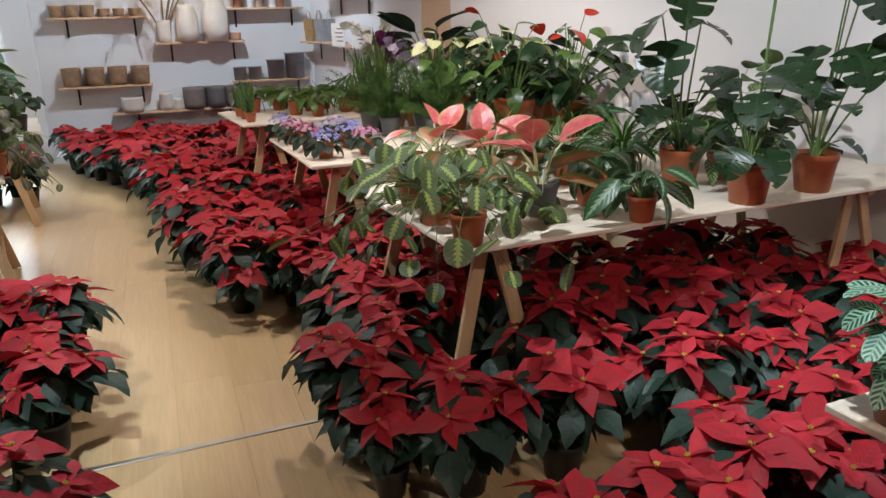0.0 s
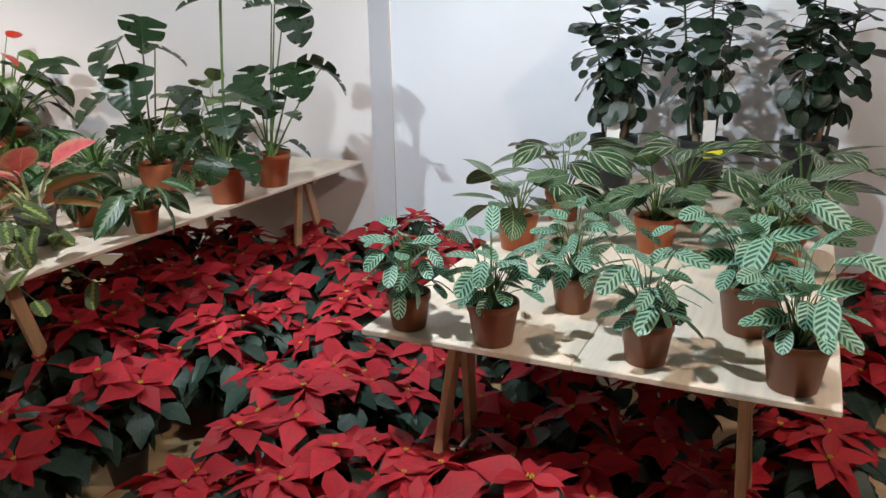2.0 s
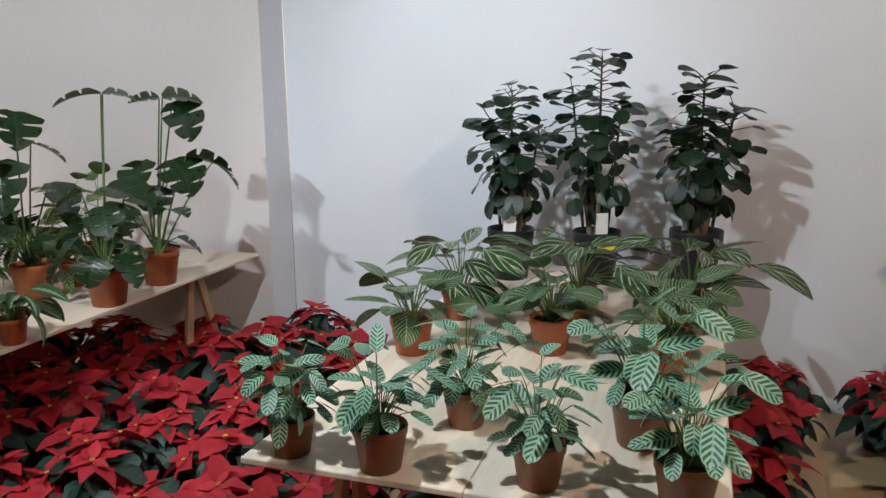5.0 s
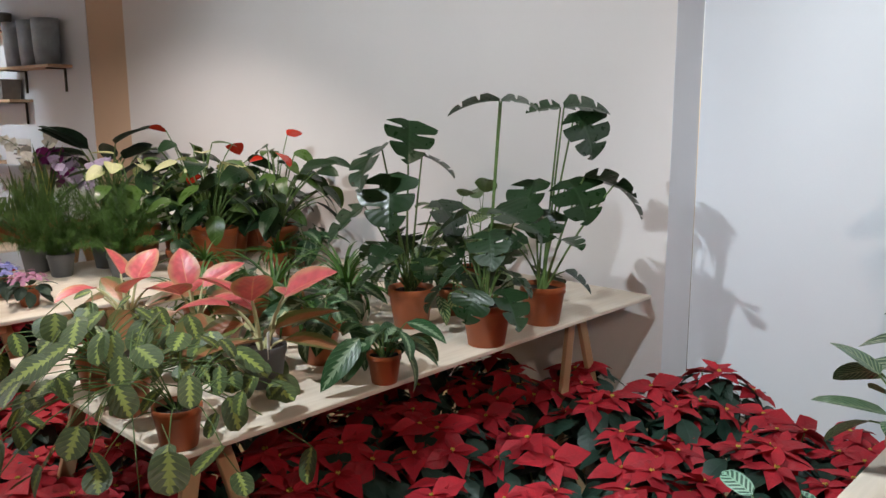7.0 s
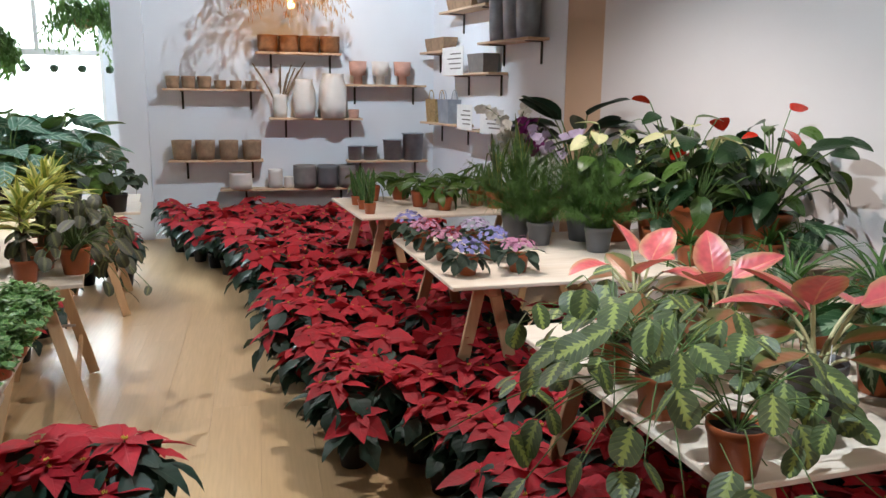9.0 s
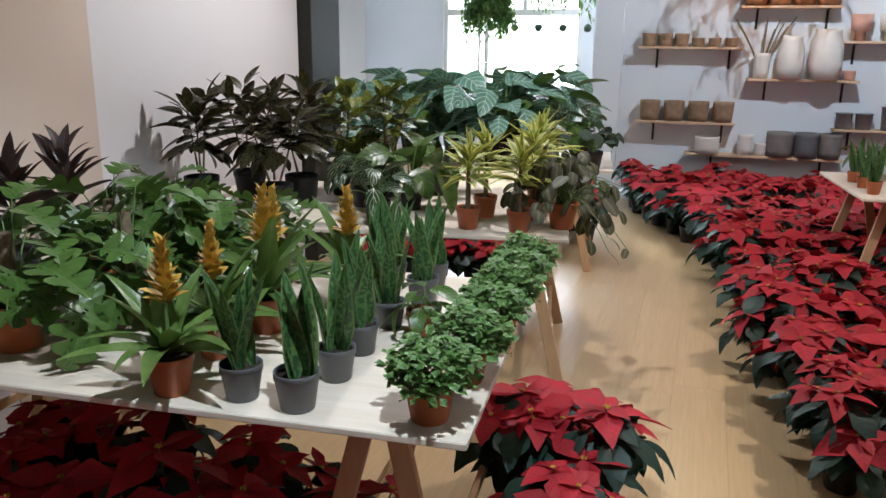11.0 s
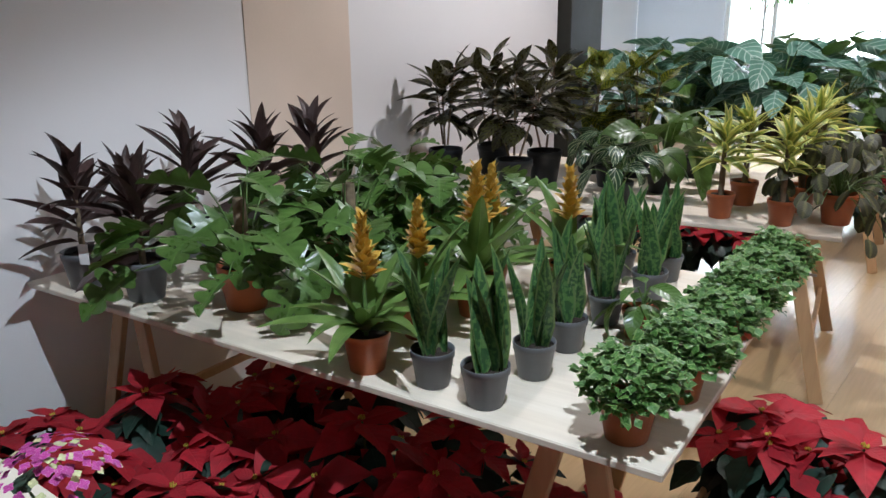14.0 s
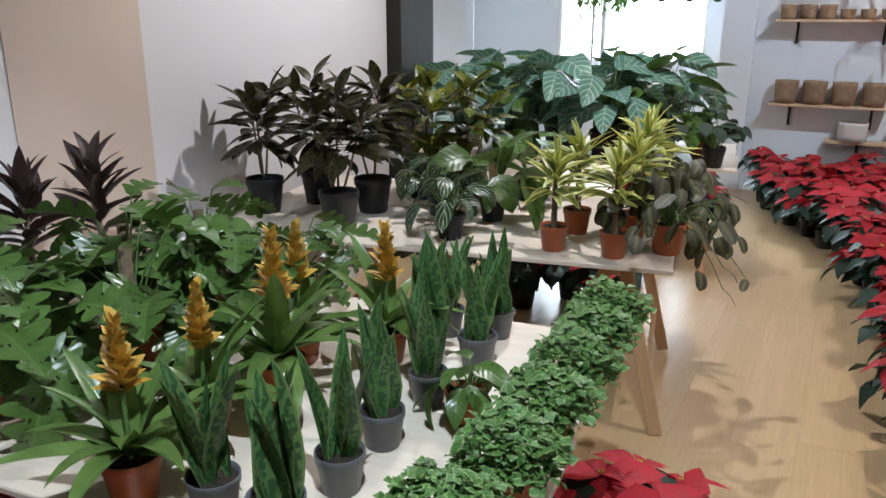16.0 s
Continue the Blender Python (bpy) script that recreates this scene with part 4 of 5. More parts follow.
def kalanchoe(seed):
    rs = random.Random(seed)
    root = thing("kalanchoe", "kalanchoe with magenta and cream blossoms", "potted flower")
    z = add_pot(root, 0.055, 0.09, TERRA)
    tuft(root, rs, L_VIOL, 16, z, (0.03, 0.09), (0.3, 1.1), (-0.4, 0.3), (0.7, 1.0), r=0.003)
    flower_mass(root, "blossom", MAG, 80, 0.085, z + 0.11, seed, 0.0085, 0.45, 4, "magenta blossoms")
    flower_mass(root, "blossom", CREAM, 40, 0.085, z + 0.10, seed + 1, 0.007, 0.55, 4, "cream buds")
    return root


L_ANTH = leaves3("leaf", DARK, 0.115, 0.066, heart, 0.6, 0.2, rows=7) + leaves3("leaf", GREEN, 0.10, 0.056, heart, 0.7, 0.2, rows=7)[:2]


def anthurium(seed, flowers, n_flow, label, n=20, h=0.26):
    rs = random.Random(seed)
    root = thing("anthurium", label, "potted flower")
    z = add_pot(root, 0.07, 0.12, TERRA)
    tuft(root, rs, L_ANTH, n, z, (0.08, h), (0.6, 1.4), (-0.5, 0.2), (0.7, 1.05), r=0.003)
    tuft(root, rs, flowers, n_flow, z, (h * 0.85, h * 1.1), (1.0, 1.5), (-0.5, 0.4), (0.48, 0.78), r=0.0025, name="flower")
    return root


def orchid(seed, mat, tint, h=0.52):
    rs = random.Random(seed)
    root = thing("moth_orchid", tint + " moth orchid on arching stems", "potted flower", group="moth orchids")
    z = add_pot(root, 0.055, 0.10, TERRA)
    for i in range(5):
        part_mesh("leaf", rs.choice(L_SPAT), root, leaf_pose((0, 0, z), i * 1.3, 0.25, 1.1))
    pet = leaf_geo(0.036, 0.034, lambda v: oval(v, 0.8, 0.6), 0.2, 0.1, rows=3, half=1)
    items = []
    for k in range(5):
        items.append((pet, leaf_pose((0, 0, 0), k * 1.2566, 0.15, 1.15 if k in (1, 4) else 0.9)))
    me = mesh_of("blossom", *joined(items)[:2], mat, joined(items)[2])
    paths = []
    for s in range(2):
        az = seed + s * 1.9
        pts = []
        for i in range(9):
            f = i / 8
            out = 0.17 * f ** 2.2
            pts.append(((-math.sin(az) * out, math.cos(az) * out, z + h * (f - 0.22 * f ** 4)), 0.0024))
        paths.append(pts)
        for i in range(9):
            f = 0.5 + 0.5 * i / 8
            out = 0.17 * f ** 2.2
            p = Vector((-math.sin(az) * out, math.cos(az) * out, z + h * (f - 0.22 * f ** 4)))
            p += Vector((rs.uniform(-0.03, 0.03), rs.uniform(-0.03, 0.03), rs.uniform(-0.02, 0.02)))
            part_mesh("blossom", me, root, Matrix.Translation(p) @ Matrix.Rotation(rs.uniform(2.3, 5.2), 4, "Z") @ Matrix.Rotation(1.1, 4, "X"))
    add_stalks(root, paths)
    return root


def snake(seed, meshes, n=8, pot=GREYP, label="snake plant with banded upright leaves in a grey pot", r=0.055):
    rs = random.Random(seed)
    root = thing("snake_plant", label, "potted plant", group="snake plants")
    z = add_pot(root, r, r * 1.75, pot)
    for i in range(n):
        az = i * 2.39996
        p = (rs.uniform(-0.028, 0.028), rs.uniform(-0.028, 0.028), z - 0.01)
        part_mesh("leaf", rs.choice(meshes), root, leaf_pose(p, az, 1.57 - rs.uniform(0.03, 0.26), rs.uniform(0.6, 1.12), rs.uniform(-1, 1)))
    return root


def bromeliad(seed):
    rs = random.Random(seed)
    root = thing("bromeliad", "bromeliad with a golden orange plume in a terracotta pot", "potted flower", group="bromeliads on the table")
    z = add_pot(root, 0.055, 0.095, TERRA)
    for i in range(17):
        part_mesh("leaf", rs.choice(L_BROM), root, leaf_pose((0, 0, z + 0.01), i * 2.39996, 0.42 + 0.95 * i / 17, rs.uniform(0.8, 1.1), rs.uniform(-0.2, 0.2)))
    b = leaf_geo(0.050, 0.030, lambda v: oval(v, 0.7, 0.7), 0.3, 0.4, rows=4, half=1)
    items = []
    for i in range(54):
        f = i / 54
        items.append((b, leaf_pose((0, 0, z + 0.13 + 0.14 * f), i * 2.39996 + rs.uniform(-0.5, 0.5), 0.75 + 0.7 * f + rs.uniform(-0.25, 0.2), (1.15 - 0.45 * f) * rs.uniform(0.75, 1.15), rs.uniform(-0.4, 0.4))))
    vs, fs, uv = joined(items)
    tagged(part_mesh("plume", mesh_of("plume", vs, fs, PLUME, uv), root, label="golden orange flower plume"), kind="stuff")
    add_stalks(root, [[((0, 0, z), 0.006), ((0, 0, z + 0.27), 0.003)]])
    return root


def cushion(seed):
    rs = random.Random(seed)
    root = thing("creeping_callisia", "dense cushion of tiny bright green leaves, terracotta pot", "potted plant", group="cushion plants along the table edge")
    z = add_pot(root, 0.056, 0.088, TERRA)
    g = leaf_geo(0.0215, 0.0185, lambda v: oval(v, 0.85, 0.6), 0.5, 0.2, rows=2, half=1)
    items = []
    for i in range(1050):
        a, u = rs.uniform(0, 6.28), rs.uniform(-0.35, 1)
        k = rs.uniform(0.74, 1.14) * (1 + 0.12 * math.sin(3 * a + seed) + 0.06 * math.sin(7 * a + 5 * u))
        s = math.sqrt(max(0, 1 - u * u))
        p = Vector((0.086 * k * s * math.cos(a), 0.086 * k * s * math.sin(a), z + 0.036 + 0.064 * k * u))
        items.append((g, leaf_pose(p, rs.uniform(0, 6.28), rs.uniform(-0.6, 0.8), rs.uniform(0.7, 1.4), rs.uniform(-0.6, 0.6))))
    vs, fs, uv = joined(items)
    tagged(part_mesh("foliage", mesh_of("foliage", vs, fs, CRUMB, uv), root), kind="stuff")
    return root


def cordyline(seed, n=30, h=0.26):
    rs = random.Random(seed)
    root = thing("cordyline", "purple-black cordyline with sword leaves in a grey pot", "potted plant", group="cordylines by the wall")
    z = add_pot(root, 0.068, 0.12, GREYP)
    cane(root, rs, L_CORD, n, z + 0.02, z + h, (0.3, 1.5), (0.6, 0.98), mat=BARK, r=0.011)
    part("plant_tag", box_bm(0.03, -0.068, z - 0.01, 0.062, -0.066, z + 0.055), TAG, root, "white plant tag", smooth=False)
    return root


def croton(seed, h, meshes, label, n=24, pot=BLACKP, r=0.085):
    rs = random.Random(seed)
    root = thing("croton", label, "potted plant", group="crotons on the table")
    z = add_pot(root, r, r * 1.85, pot)
    for dx, dy, f in ((0.0, 0.02, 1.0), (0.05, -0.02, 0.85), (-0.05, -0.01, 0.9)):
        cane(root, rs, meshes, n // 2 + 1, z + 0.15, h * f, (-0.3, 1.0), (0.8, 1.12), (dx * 0.5, dy * 0.5), (dx * 1.6, dy * 1.6), BARK, 0.006, 0.035)
    return root


def dracaena(seed, h=0.15):
    rs = random.Random(seed)
    root = thing("dracaena", "lemon striped dracaena on a short cane, terracotta pot", "potted plant", group="lemon dracaenas")
    z = add_pot(root, 0.055, 0.10, TERRA)
    cane(root, rs, L_LEM, 40, z + h * 0.75, z + h + 0.08, (0.15, 1.35), (0.75, 1.1), mat=BARK, r=0.012)
    add_stalks(root, [[((0, 0, z - 0.02), 0.012), ((0, 0, z + h), 0.012)]], BARK, "cane")
    return root


def split_philodendron(seed, n=42):
    rs = random.Random(seed)
    root = thing("split_philodendron", "climbing philodendron with glossy split leaves, terracotta pot", "potted plant")
    z = add_pot(root, 0.075, 0.13, TERRA)
    tuft(root, rs, L_PHI, n, z, (0.12, 0.30), (0.05, 1.4), (-0.7, 0.25), (0.7, 1.1), r=0.003)
    add_stalks(root, [[((0, 0, z - 0.02), 0.022), ((0, 0, z + 0.20), 0.018)]], BARK, "moss_pole", 8)
    return root


def bushy(seed, meshes, h, n, r, pot, name, label, el=(-0.5, 0.6), size=(0.7, 1.1), stub=0.12):
    rs = random.Random(seed)
    root = thing(name, label, "potted plant")
    z = add_pot(root, r, r * 1.75, pot)
    for dx, dy, f in ((0.0, 0.02, 1.0), (0.04, -0.03, 0.8), (-0.04, -0.02, 0.9)):
        cane(root, rs, meshes, n // 3, z + 0.03, h * f, el, size, (dx, dy), (dx * 1.5, dy * 1.5), STALK, 0.005, stub)
    return root

# ---- table B: calatheas, philodendrons, aralias ----
c1, c2 = herring(21, 26), herring(22, 30)
for k, (x, y, s) in enumerate(((1.379, 1.31, 0.85), (1.385, 1.06, 0.95), (1.44, 0.675, 1.0), (1.446, 0.343, 1.0), (1.70, 0.95, 1.0), (1.75, 0.48, 1.15))):
    put((c2, c1)[k % 2], x, y, scale=s * 1.06)
b1, b2 = birkin(31), birkin(32, n=15)
for k, (x, y) in enumerate(((2.21, 1.34), (2.38, 0.88), (2.28, 0.47))):
    put((b1, b2)[k % 2], x, y, scale=1.1)
s1 = stromanthe(41, 19)
for x, y in ((2.67, 1.33), (2.85, 0.88), (2.90, 0.45)):
    put(s1, x, y, scale=1.0)
p1, p2 = polyscias(51, 0.90), polyscias(52, 1.06)
put(p1, 3.42, 1.34, turn=4.9), put(p2, 3.48, 0.93, turn=5.3), put(p1, 3.56, 0.48, turn=2.4, scale=1.06)
# table C
put(silver(55, L_PHI, 0.075, 12, (0.10, 0.26), "split_philodendron", "philodendron with cut leaves in a black pot", BLACKP), 2.56, -0.68)
put(monstera(57, ((0.05, 0.14, 0.86, 0.9, -0.2, 0.8), (-0.1, 0.16, 0.72, 0.6, -0.6, 0.75), (0.1, 0.2, 0.62, 5.6, -0.4, 0.8)), 8), 3.2, -0.82, turn=0.0)
# table A
put(maranta(61, L_MAR, 19, spill=0.36, edge=(-0.08, -0.09)), 1.078, 2.762, turn=0.0)
put(maranta(62, L_MAR, 70, spill=0.56, edge=(-0.12, -0.36)), 1.07, 3.08, turn=0.0, scale=1.0)
put(maranta(63, L_MAR, 34, spill=0.46, edge=(-0.10, -0.9)), 1.08, 3.38, turn=0.0)
a1, a2 = aglaonema(71, 6), aglaonema(72, 6)
put(a1, 1.30, 3.67, turn=0.3, scale=1.22), put(a2, 1.437, 3.42, turn=2.2, scale=1.15), put(a1, 1.485, 3.03, turn=4.0, scale=1.08)
sv, sw = silver(81), silver(82, n=16)
put(sv, 1.75, 3.10, scale=1.1), put(sw, 1.787, 2.783, scale=0.95), put(sw, 2.05, 3.45), put(sv, 1.85, 3.75)
put(monstera(1, ((0.0, 0.0, 0.84, 2.5, -0.75, 0.72), (-0.08, 0.08, 0.74, 1.5, -0.5, 0.92), (-0.06, 0.05, 0.63, 2.3, -1.0, 0.9), (0.04, -0.03, 0.70, 3.7, -0.25, 0.62), (0.08, -0.07, 0.52, 3.4, -0.6, 0.8), (-0.14, 0.12, 0.50, 1.2, -0.6, 0.75)), 9), 2.30, 3.255, turn=0.0)
put(monstera(5, ((0.03, -0.03, 0.91, 0.75, 0.05, 0.74), (0.04, -0.03, 0.91, 3.9, 0.2, 0.62), (0.02, -0.02, 0.52, 3.3, -0.2, 0.85), (-0.05, 0.05, 0.50, 1.1, -0.3, 0.7), (0.08, -0.08, 0.50, 3.9, -0.5, 0.7), (-0.02, -0.03, 0.44, 2.4, -0.7, 0.6)), 10), 2.34, 2.858, turn=0.0)
put(monstera(2, ((0.05, -0.05, 0.89, 3.9, 0.15, 0.72), (0.07, -0.09, 0.87, 3.3, -0.75, 0.85), (0.04, -0.04, 0.89, 0.9, 0.0, 0.5), (0.10, -0.12, 0.61, 3.9, -0.05, 0.85), (0.06, -0.07, 0.60, 3.0, -0.6, 0.85), (-0.03, 0.03, 0.60, 1.8, -0.8, 0.72), (0.18, -0.21, 0.58, 4.0, -0.55, 0.7), (0.0, 0.0, 0.48, 2.2, -0.9, 0.6)), 6), 2.728, 2.91, turn=0.0)
sp = spider(91)
put(sp, 1.62, 3.78, scale=1.05), put(sp, 1.98, 3.80, scale=1.1), put(sp, 2.35, 3.80, scale=1.1), put(sp, 1.86, 3.50, scale=1.0), put(sp, 2.2, 3.56, scale=1.05), put(silver(83, n=18, reach=(0.1, 0.2)), 2.6, 3.6)
put(bushy(84, L_BIGG, 0.42, 24, 0.07, TERRA, "pothos", "bright green pothos in a terracotta pot"), 2.95, 3.55)
put(bushy(85, L_VAR, 0.34, 24, 0.07, TERRA, "variegated_pothos", "cream variegated pothos in a terracotta pot"), 2.55, 3.28)
# table D
vb, vp, vl = violet(101, PETB, "blue"), violet(102, PETP, "pink"), violet(103, LILAC, "pale lilac")
for v, x, y in ((vb, 0.99, 4.70), (vp, 0.955, 5.01), (vp, 1.235, 4.72), (vb, 1.195, 5.0), (vp, 0.915, 5.30), (vb, 0.885, 5.55), (vl, 1.18, 5.28)):
    put(v, x, y)
f1, f2 = fern(111), fern(112)
put(f1, 1.56, 5.33, scale=1.2), put(f2, 1.80, 5.10, scale=1.25), put(f1, 1.84, 5.42, scale=1.25), put(f2, 1.50, 5.56, scale=1.15)
an = anthurium(121, L_SPATHE, 2, "anthurium with glossy red spathes and dark leaves", 62, 0.30)
put(an, 2.52, 5.22, scale=1.45), put(an, 2.66, 4.92, scale=1.25), put(anthurium(122, L_SPATHEP, 3, "anthurium with small pink spathes"), 2.70, 5.35, scale=1.6)
ac = anthurium(123, L_CREAM, 8, "anthurium with cream spathes", 22, 0.24)
put(ac, 2.25, 5.35, scale=1.45), put(ac, 2.30, 5.0, scale=1.3), put(ac, 2.02, 5.42, scale=1.3), put(an, 2.45, 5.5, scale=1.3), put(anthurium(124, L_WFLOW, 5, "peace lily with white spathes"), 2.10, 5.05)
put(spider(92), 2.1, 4.72), put(spider(93), 2.5, 4.66), put(silver(86, n=18), 2.75, 4.75)
dl = thing("bird_of_paradise", "large dark paddle-leaved plant in a grey pot", "potted plant")
z = add_pot(dl, 0.09, 0.16, GREYP)
tuft(dl, random.Random(126), L_DEEP, 20, z, (0.26, 0.46), (0.8, 1.45), (-0.25, 0.7), (0.7, 1.0), r=0.006)
put(dl, 2.31, 6.66, turn=0.5, scale=1.12)
# table E
o1, o2, o3 = orchid(131, WHITE, "white"), orchid(132, PURP, "deep purple"), orchid(133, LILAC, "pale lilac")
put(o1, 1.85, 6.85, scale=1.2), put(o2, 2.0, 6.6, scale=1.25), put(o3, 2.05, 6.42, scale=1.15), put(o3, 2.1, 6.75), put(o1, 1.95, 6.98, scale=1.2)
sy = snake(141, L_SNAKEY, 9, TERRA, "yellow-edged snake plant in a terracotta pot")
put(sy, 1.72, 6.70, scale=1.25), put(sy, 1.84, 6.55, scale=1.25)
wl = silver(142, L_SPAT, 0.05, 14, (0.04, 0.10), "spathiphyllum", "small green leafy plant in a terracotta pot", TERRA, (0.6, 0.9))
for x, y in ((1.34, 6.66), (1.62, 6.85), (1.12, 7.25), (1.36, 7.05), (1.2, 6.85), (0.9, 7.2)):
    put(wl, x, y, scale=1.15)
sm = snake(143, L_SNAKE, 7, TERRA, "small snake plant in a terracotta pot", 0.045)
put(sm, 0.80, 6.56, scale=0.95), put(sm, 0.78, 6.78, scale=0.9), put(sm, 0.76, 7.0, scale=0.9)
pl = silver(144, L_PALM, 0.05, 22, (0.06, 0.16), "parlour_palm", "small palm with thin arching leaves", TERRA)
put(pl, 1.5, 7.15, scale=1.2), put(pl, 1.75, 7.1, scale=1.5)
# table F
br = bromeliad(151)
for x, y, s in ((-1.265, 2.985, 1.0), (-1.295, 3.21, 0.95), (-1.27, 3.42, 1.12), (-1.36, 3.62, 1.0), (-1.16, 3.72, 1.0)):
    put(br, x, y, scale=s)
n1, n2 = snake(161, L_SNAKE, 8), snake(162, L_SNAKE, 10)
for k, (x, y, s) in enumerate(((-1.095, 3.015, 0.95), (-0.95, 3.01, 1.0), (-0.94, 3.185, 1.05), (-0.955, 3.36, 1.0), (-0.958, 3.57, 1.0), (-1.06, 3.75, 1.1), (-0.94, 3.80, 1.1), (-0.97, 4.0, 0.95), (-1.1, 3.95, 1.0))):
    put((n1, n2)[k % 2], x, y, scale=s * 0.94)
put(silver(163, L_SPAT, 0.045, 12, (0.03, 0.09), "dieffenbachia", "small glossy green plant in a terracotta pot", TERRA, (0.55, 0.85)), -0.845, 3.53)
cu1, cu2 = cushion(171), cushion(172)
for k, (x, y) in enumerate(((-0.655, 3.06), (-0.64, 3.28), (-0.645, 3.49), (-0.655, 3.69), (-0.665, 3.88), (-0.675, 4.06))):
    put((cu1, cu2)[k % 2], x, y)
d1, d2 = cordyline(181), cordyline(182, 26, 0.21)
for k, (x, y, s) in enumerate(((-2.36, 2.90, 0.95), (-2.115, 2.95, 1.0), (-2.38, 3.30, 1.05), (-2.30, 3.55, 1.1), (-2.36, 3.85, 1.05), (-2.42, 3.10, 0.9))):
    put((d1, d2)[k % 2], x, y, scale=s)
ph1, ph2 = split_philodendron(191, 36), split_philodendron(192, 32)
put(ph1, -1.82, 3.08), put(ph2, -1.72, 3.40), put(ph1, -1.95, 3.60, scale=0.95), put(ph2, -1.62, 3.68, scale=0.85), put(ph1, -1.98, 3.92, scale=0.85), put(ph2, -1.62, 3.95, scale=0.72)
# table G
k1 = croton(201, 0.52, L_CROT, "dark croton with purple-green leaves in a black pot", 36)
k2 = croton(202, 0.56, L_CROT, "dark croton with purple-green leaves in a black pot", 36)
for k, (x, y) in enumerate(((-2.48, 4.84), (-2.37, 5.10), (-2.03, 4.77), (-2.05, 5.07))):
    put((k1, k2)[k % 2], x, y, scale=1.0)
ky = croton(203, 0.54, L_CROTY, "croton with yellow-veined green leaves in a black pot", 30)
put(ky, -1.98, 5.42), put(ky, -1.75, 5.45)
hz = silver(204, leaves3("leaf", STRIPE, 0.15, 0.08, lambda v: oval(v, 0.75, 0.7), 0.9, 0.2), 0.06, 22, (0.08, 0.25), "zebra_calathea", "calathea with zebra-marked leaves in a black pot", BLACKP)
put(hz, -1.535, 4.83), put(silver(205, L_BIGG, 0.06, 12, (0.14, 0.26), "philodendron", "philodendron with big plain leaves in a black pot", BLACKP), -1.50, 5.17)
put(silver(206, L_BIGG, 0.06, 12, (0.12, 0.24), "philodendron", "philodendron with big plain leaves in a black pot", BLACKP), -1.5, 5.6), put(hz, -1.75, 5.15)
dr = dracaena(211)
for x, y, s in ((-1.115, 4.87, 1.0), (-0.885, 4.885, 1.0), (-1.11, 5.14, 1.05), (-0.885, 5.15, 1.1), (-0.93, 5.5, 1.1), (-0.95, 5.72, 1.1)):
    put(dr, x, y, scale=s)
put(maranta(221, L_MARD, 80, "trailing prayer plant with dark olive leaves", TERRA, 0.33, (-0.06, -9), 0.3), -0.72, 5.03, turn=3.14, scale=1.05)
put(maranta(222, L_MARD, 40, "trailing prayer plant with dark olive leaves", BLACKP, 0.28, (-0.08, -9), 0.3), -0.76, 5.36, turn=3.14, scale=1.05)
# table I: big foliage in front of the window
al, bg = silver(231, L_ALOC, 0.08, 22, (0.14, 0.38), "alocasia", "alocasia with pale-veined leaves in a black pot", BLACKP, (0.85, 1.2)), bushy(232, L_BIGG, 0.44, 30, 0.08, BLACKP, "rubber_plant", "bushy plant with big green leaves in a black pot")
for k, (x, y) in enumerate(((-2.45, 6.9), (-2.1, 6.85), (-1.8, 6.95), (-1.5, 6.9), (-1.2, 7.0), (-2.3, 7.3), (-1.95, 7.3), (-1.6, 7.35), (-1.25, 7.4))):
    put((al, bg)[k % 3 == 1], x, y, scale=1.12)
pk = anthurium(233, L_WFLOW, 6, "peace lily with white spathes", 24, 0.3)
put(pk, -1.35, 7.65), put(pk, -0.95, 7.1), put(silver(234, L_VIOL, 0.07, 24, (0.1, 0.26), "schefflera", "umbrella plant with small green leaves in a black pot", BLACKP, (1.0, 1.4)), -0.85, 6.9)
# table H
put(kalanchoe(241), -1.10, 2.20), put(silver(242, leaves3("leaf", BRIGHT, 0.16, 0.09, lambda v: oval(v, 0.7, 0.7), 0.5, 0.2), 0.06, 16, (0.10, 0.22), "peperomia", "plant with smooth bright green leaves", TERRA), -0.68, 2.20, scale=0.86)
put(birkin(33), -1.78, 2.05)

# ---- shelves with pots ----
PAPER = plain("woven_paper", (0.30, 0.20, 0.125), 0.85, scale=18, vary=0.25, grain=150, relief=0.4)
ZINC = plain("zinc_grey", (0.33, 0.37, 0.42), 0.45, 0.3, scale=10, vary=0.2)
CERAM = plain("white_ceramic", (0.70, 0.67, 0.63), 0.35, scale=8, vary=0.06)
PINKC = plain("pink_clay", (0.58, 0.33, 0.26), 0.7, scale=12, vary=0.15)
CHAR = plain("charcoal_clay", (0.19, 0.175, 0.165), 0.7, scale=12, vary=0.2)
STRAW = plain("straw", (0.42, 0.29, 0.13), 0.85, scale=40, vary=0.35, relief=0.6)
VM = {}


def vessel(name, label, prof, mat, at, seg=22, ripple=0.0, group=""):
    ob = thing(name, label, "pot", at, group)
    key = (name, str(prof), mat.name)
    if key not in VM:
        vs, fs = lathe(prof, seg)
        if ripple:
            vs = [(x * (1 + ripple * math.sin(z * 420)), y * (1 + ripple * math.sin(z * 420)), z) for x, y, z in vs]
        VM[key] = mesh_of("body", vs, fs, mat)
    part_mesh("body", VM[key], ob)
    return ob


def cup(r, h, taper=0.82, wallt=0.008):
    return [(0.001, 0.0), (r * taper, 0.0), (r * (taper + 0.08), h * 0.3), (r * 0.98, h * 0.85), (r, h), (r - wallt, h), (r - wallt * 1.5, h * 0.5), (0.001, h * 0.4)]


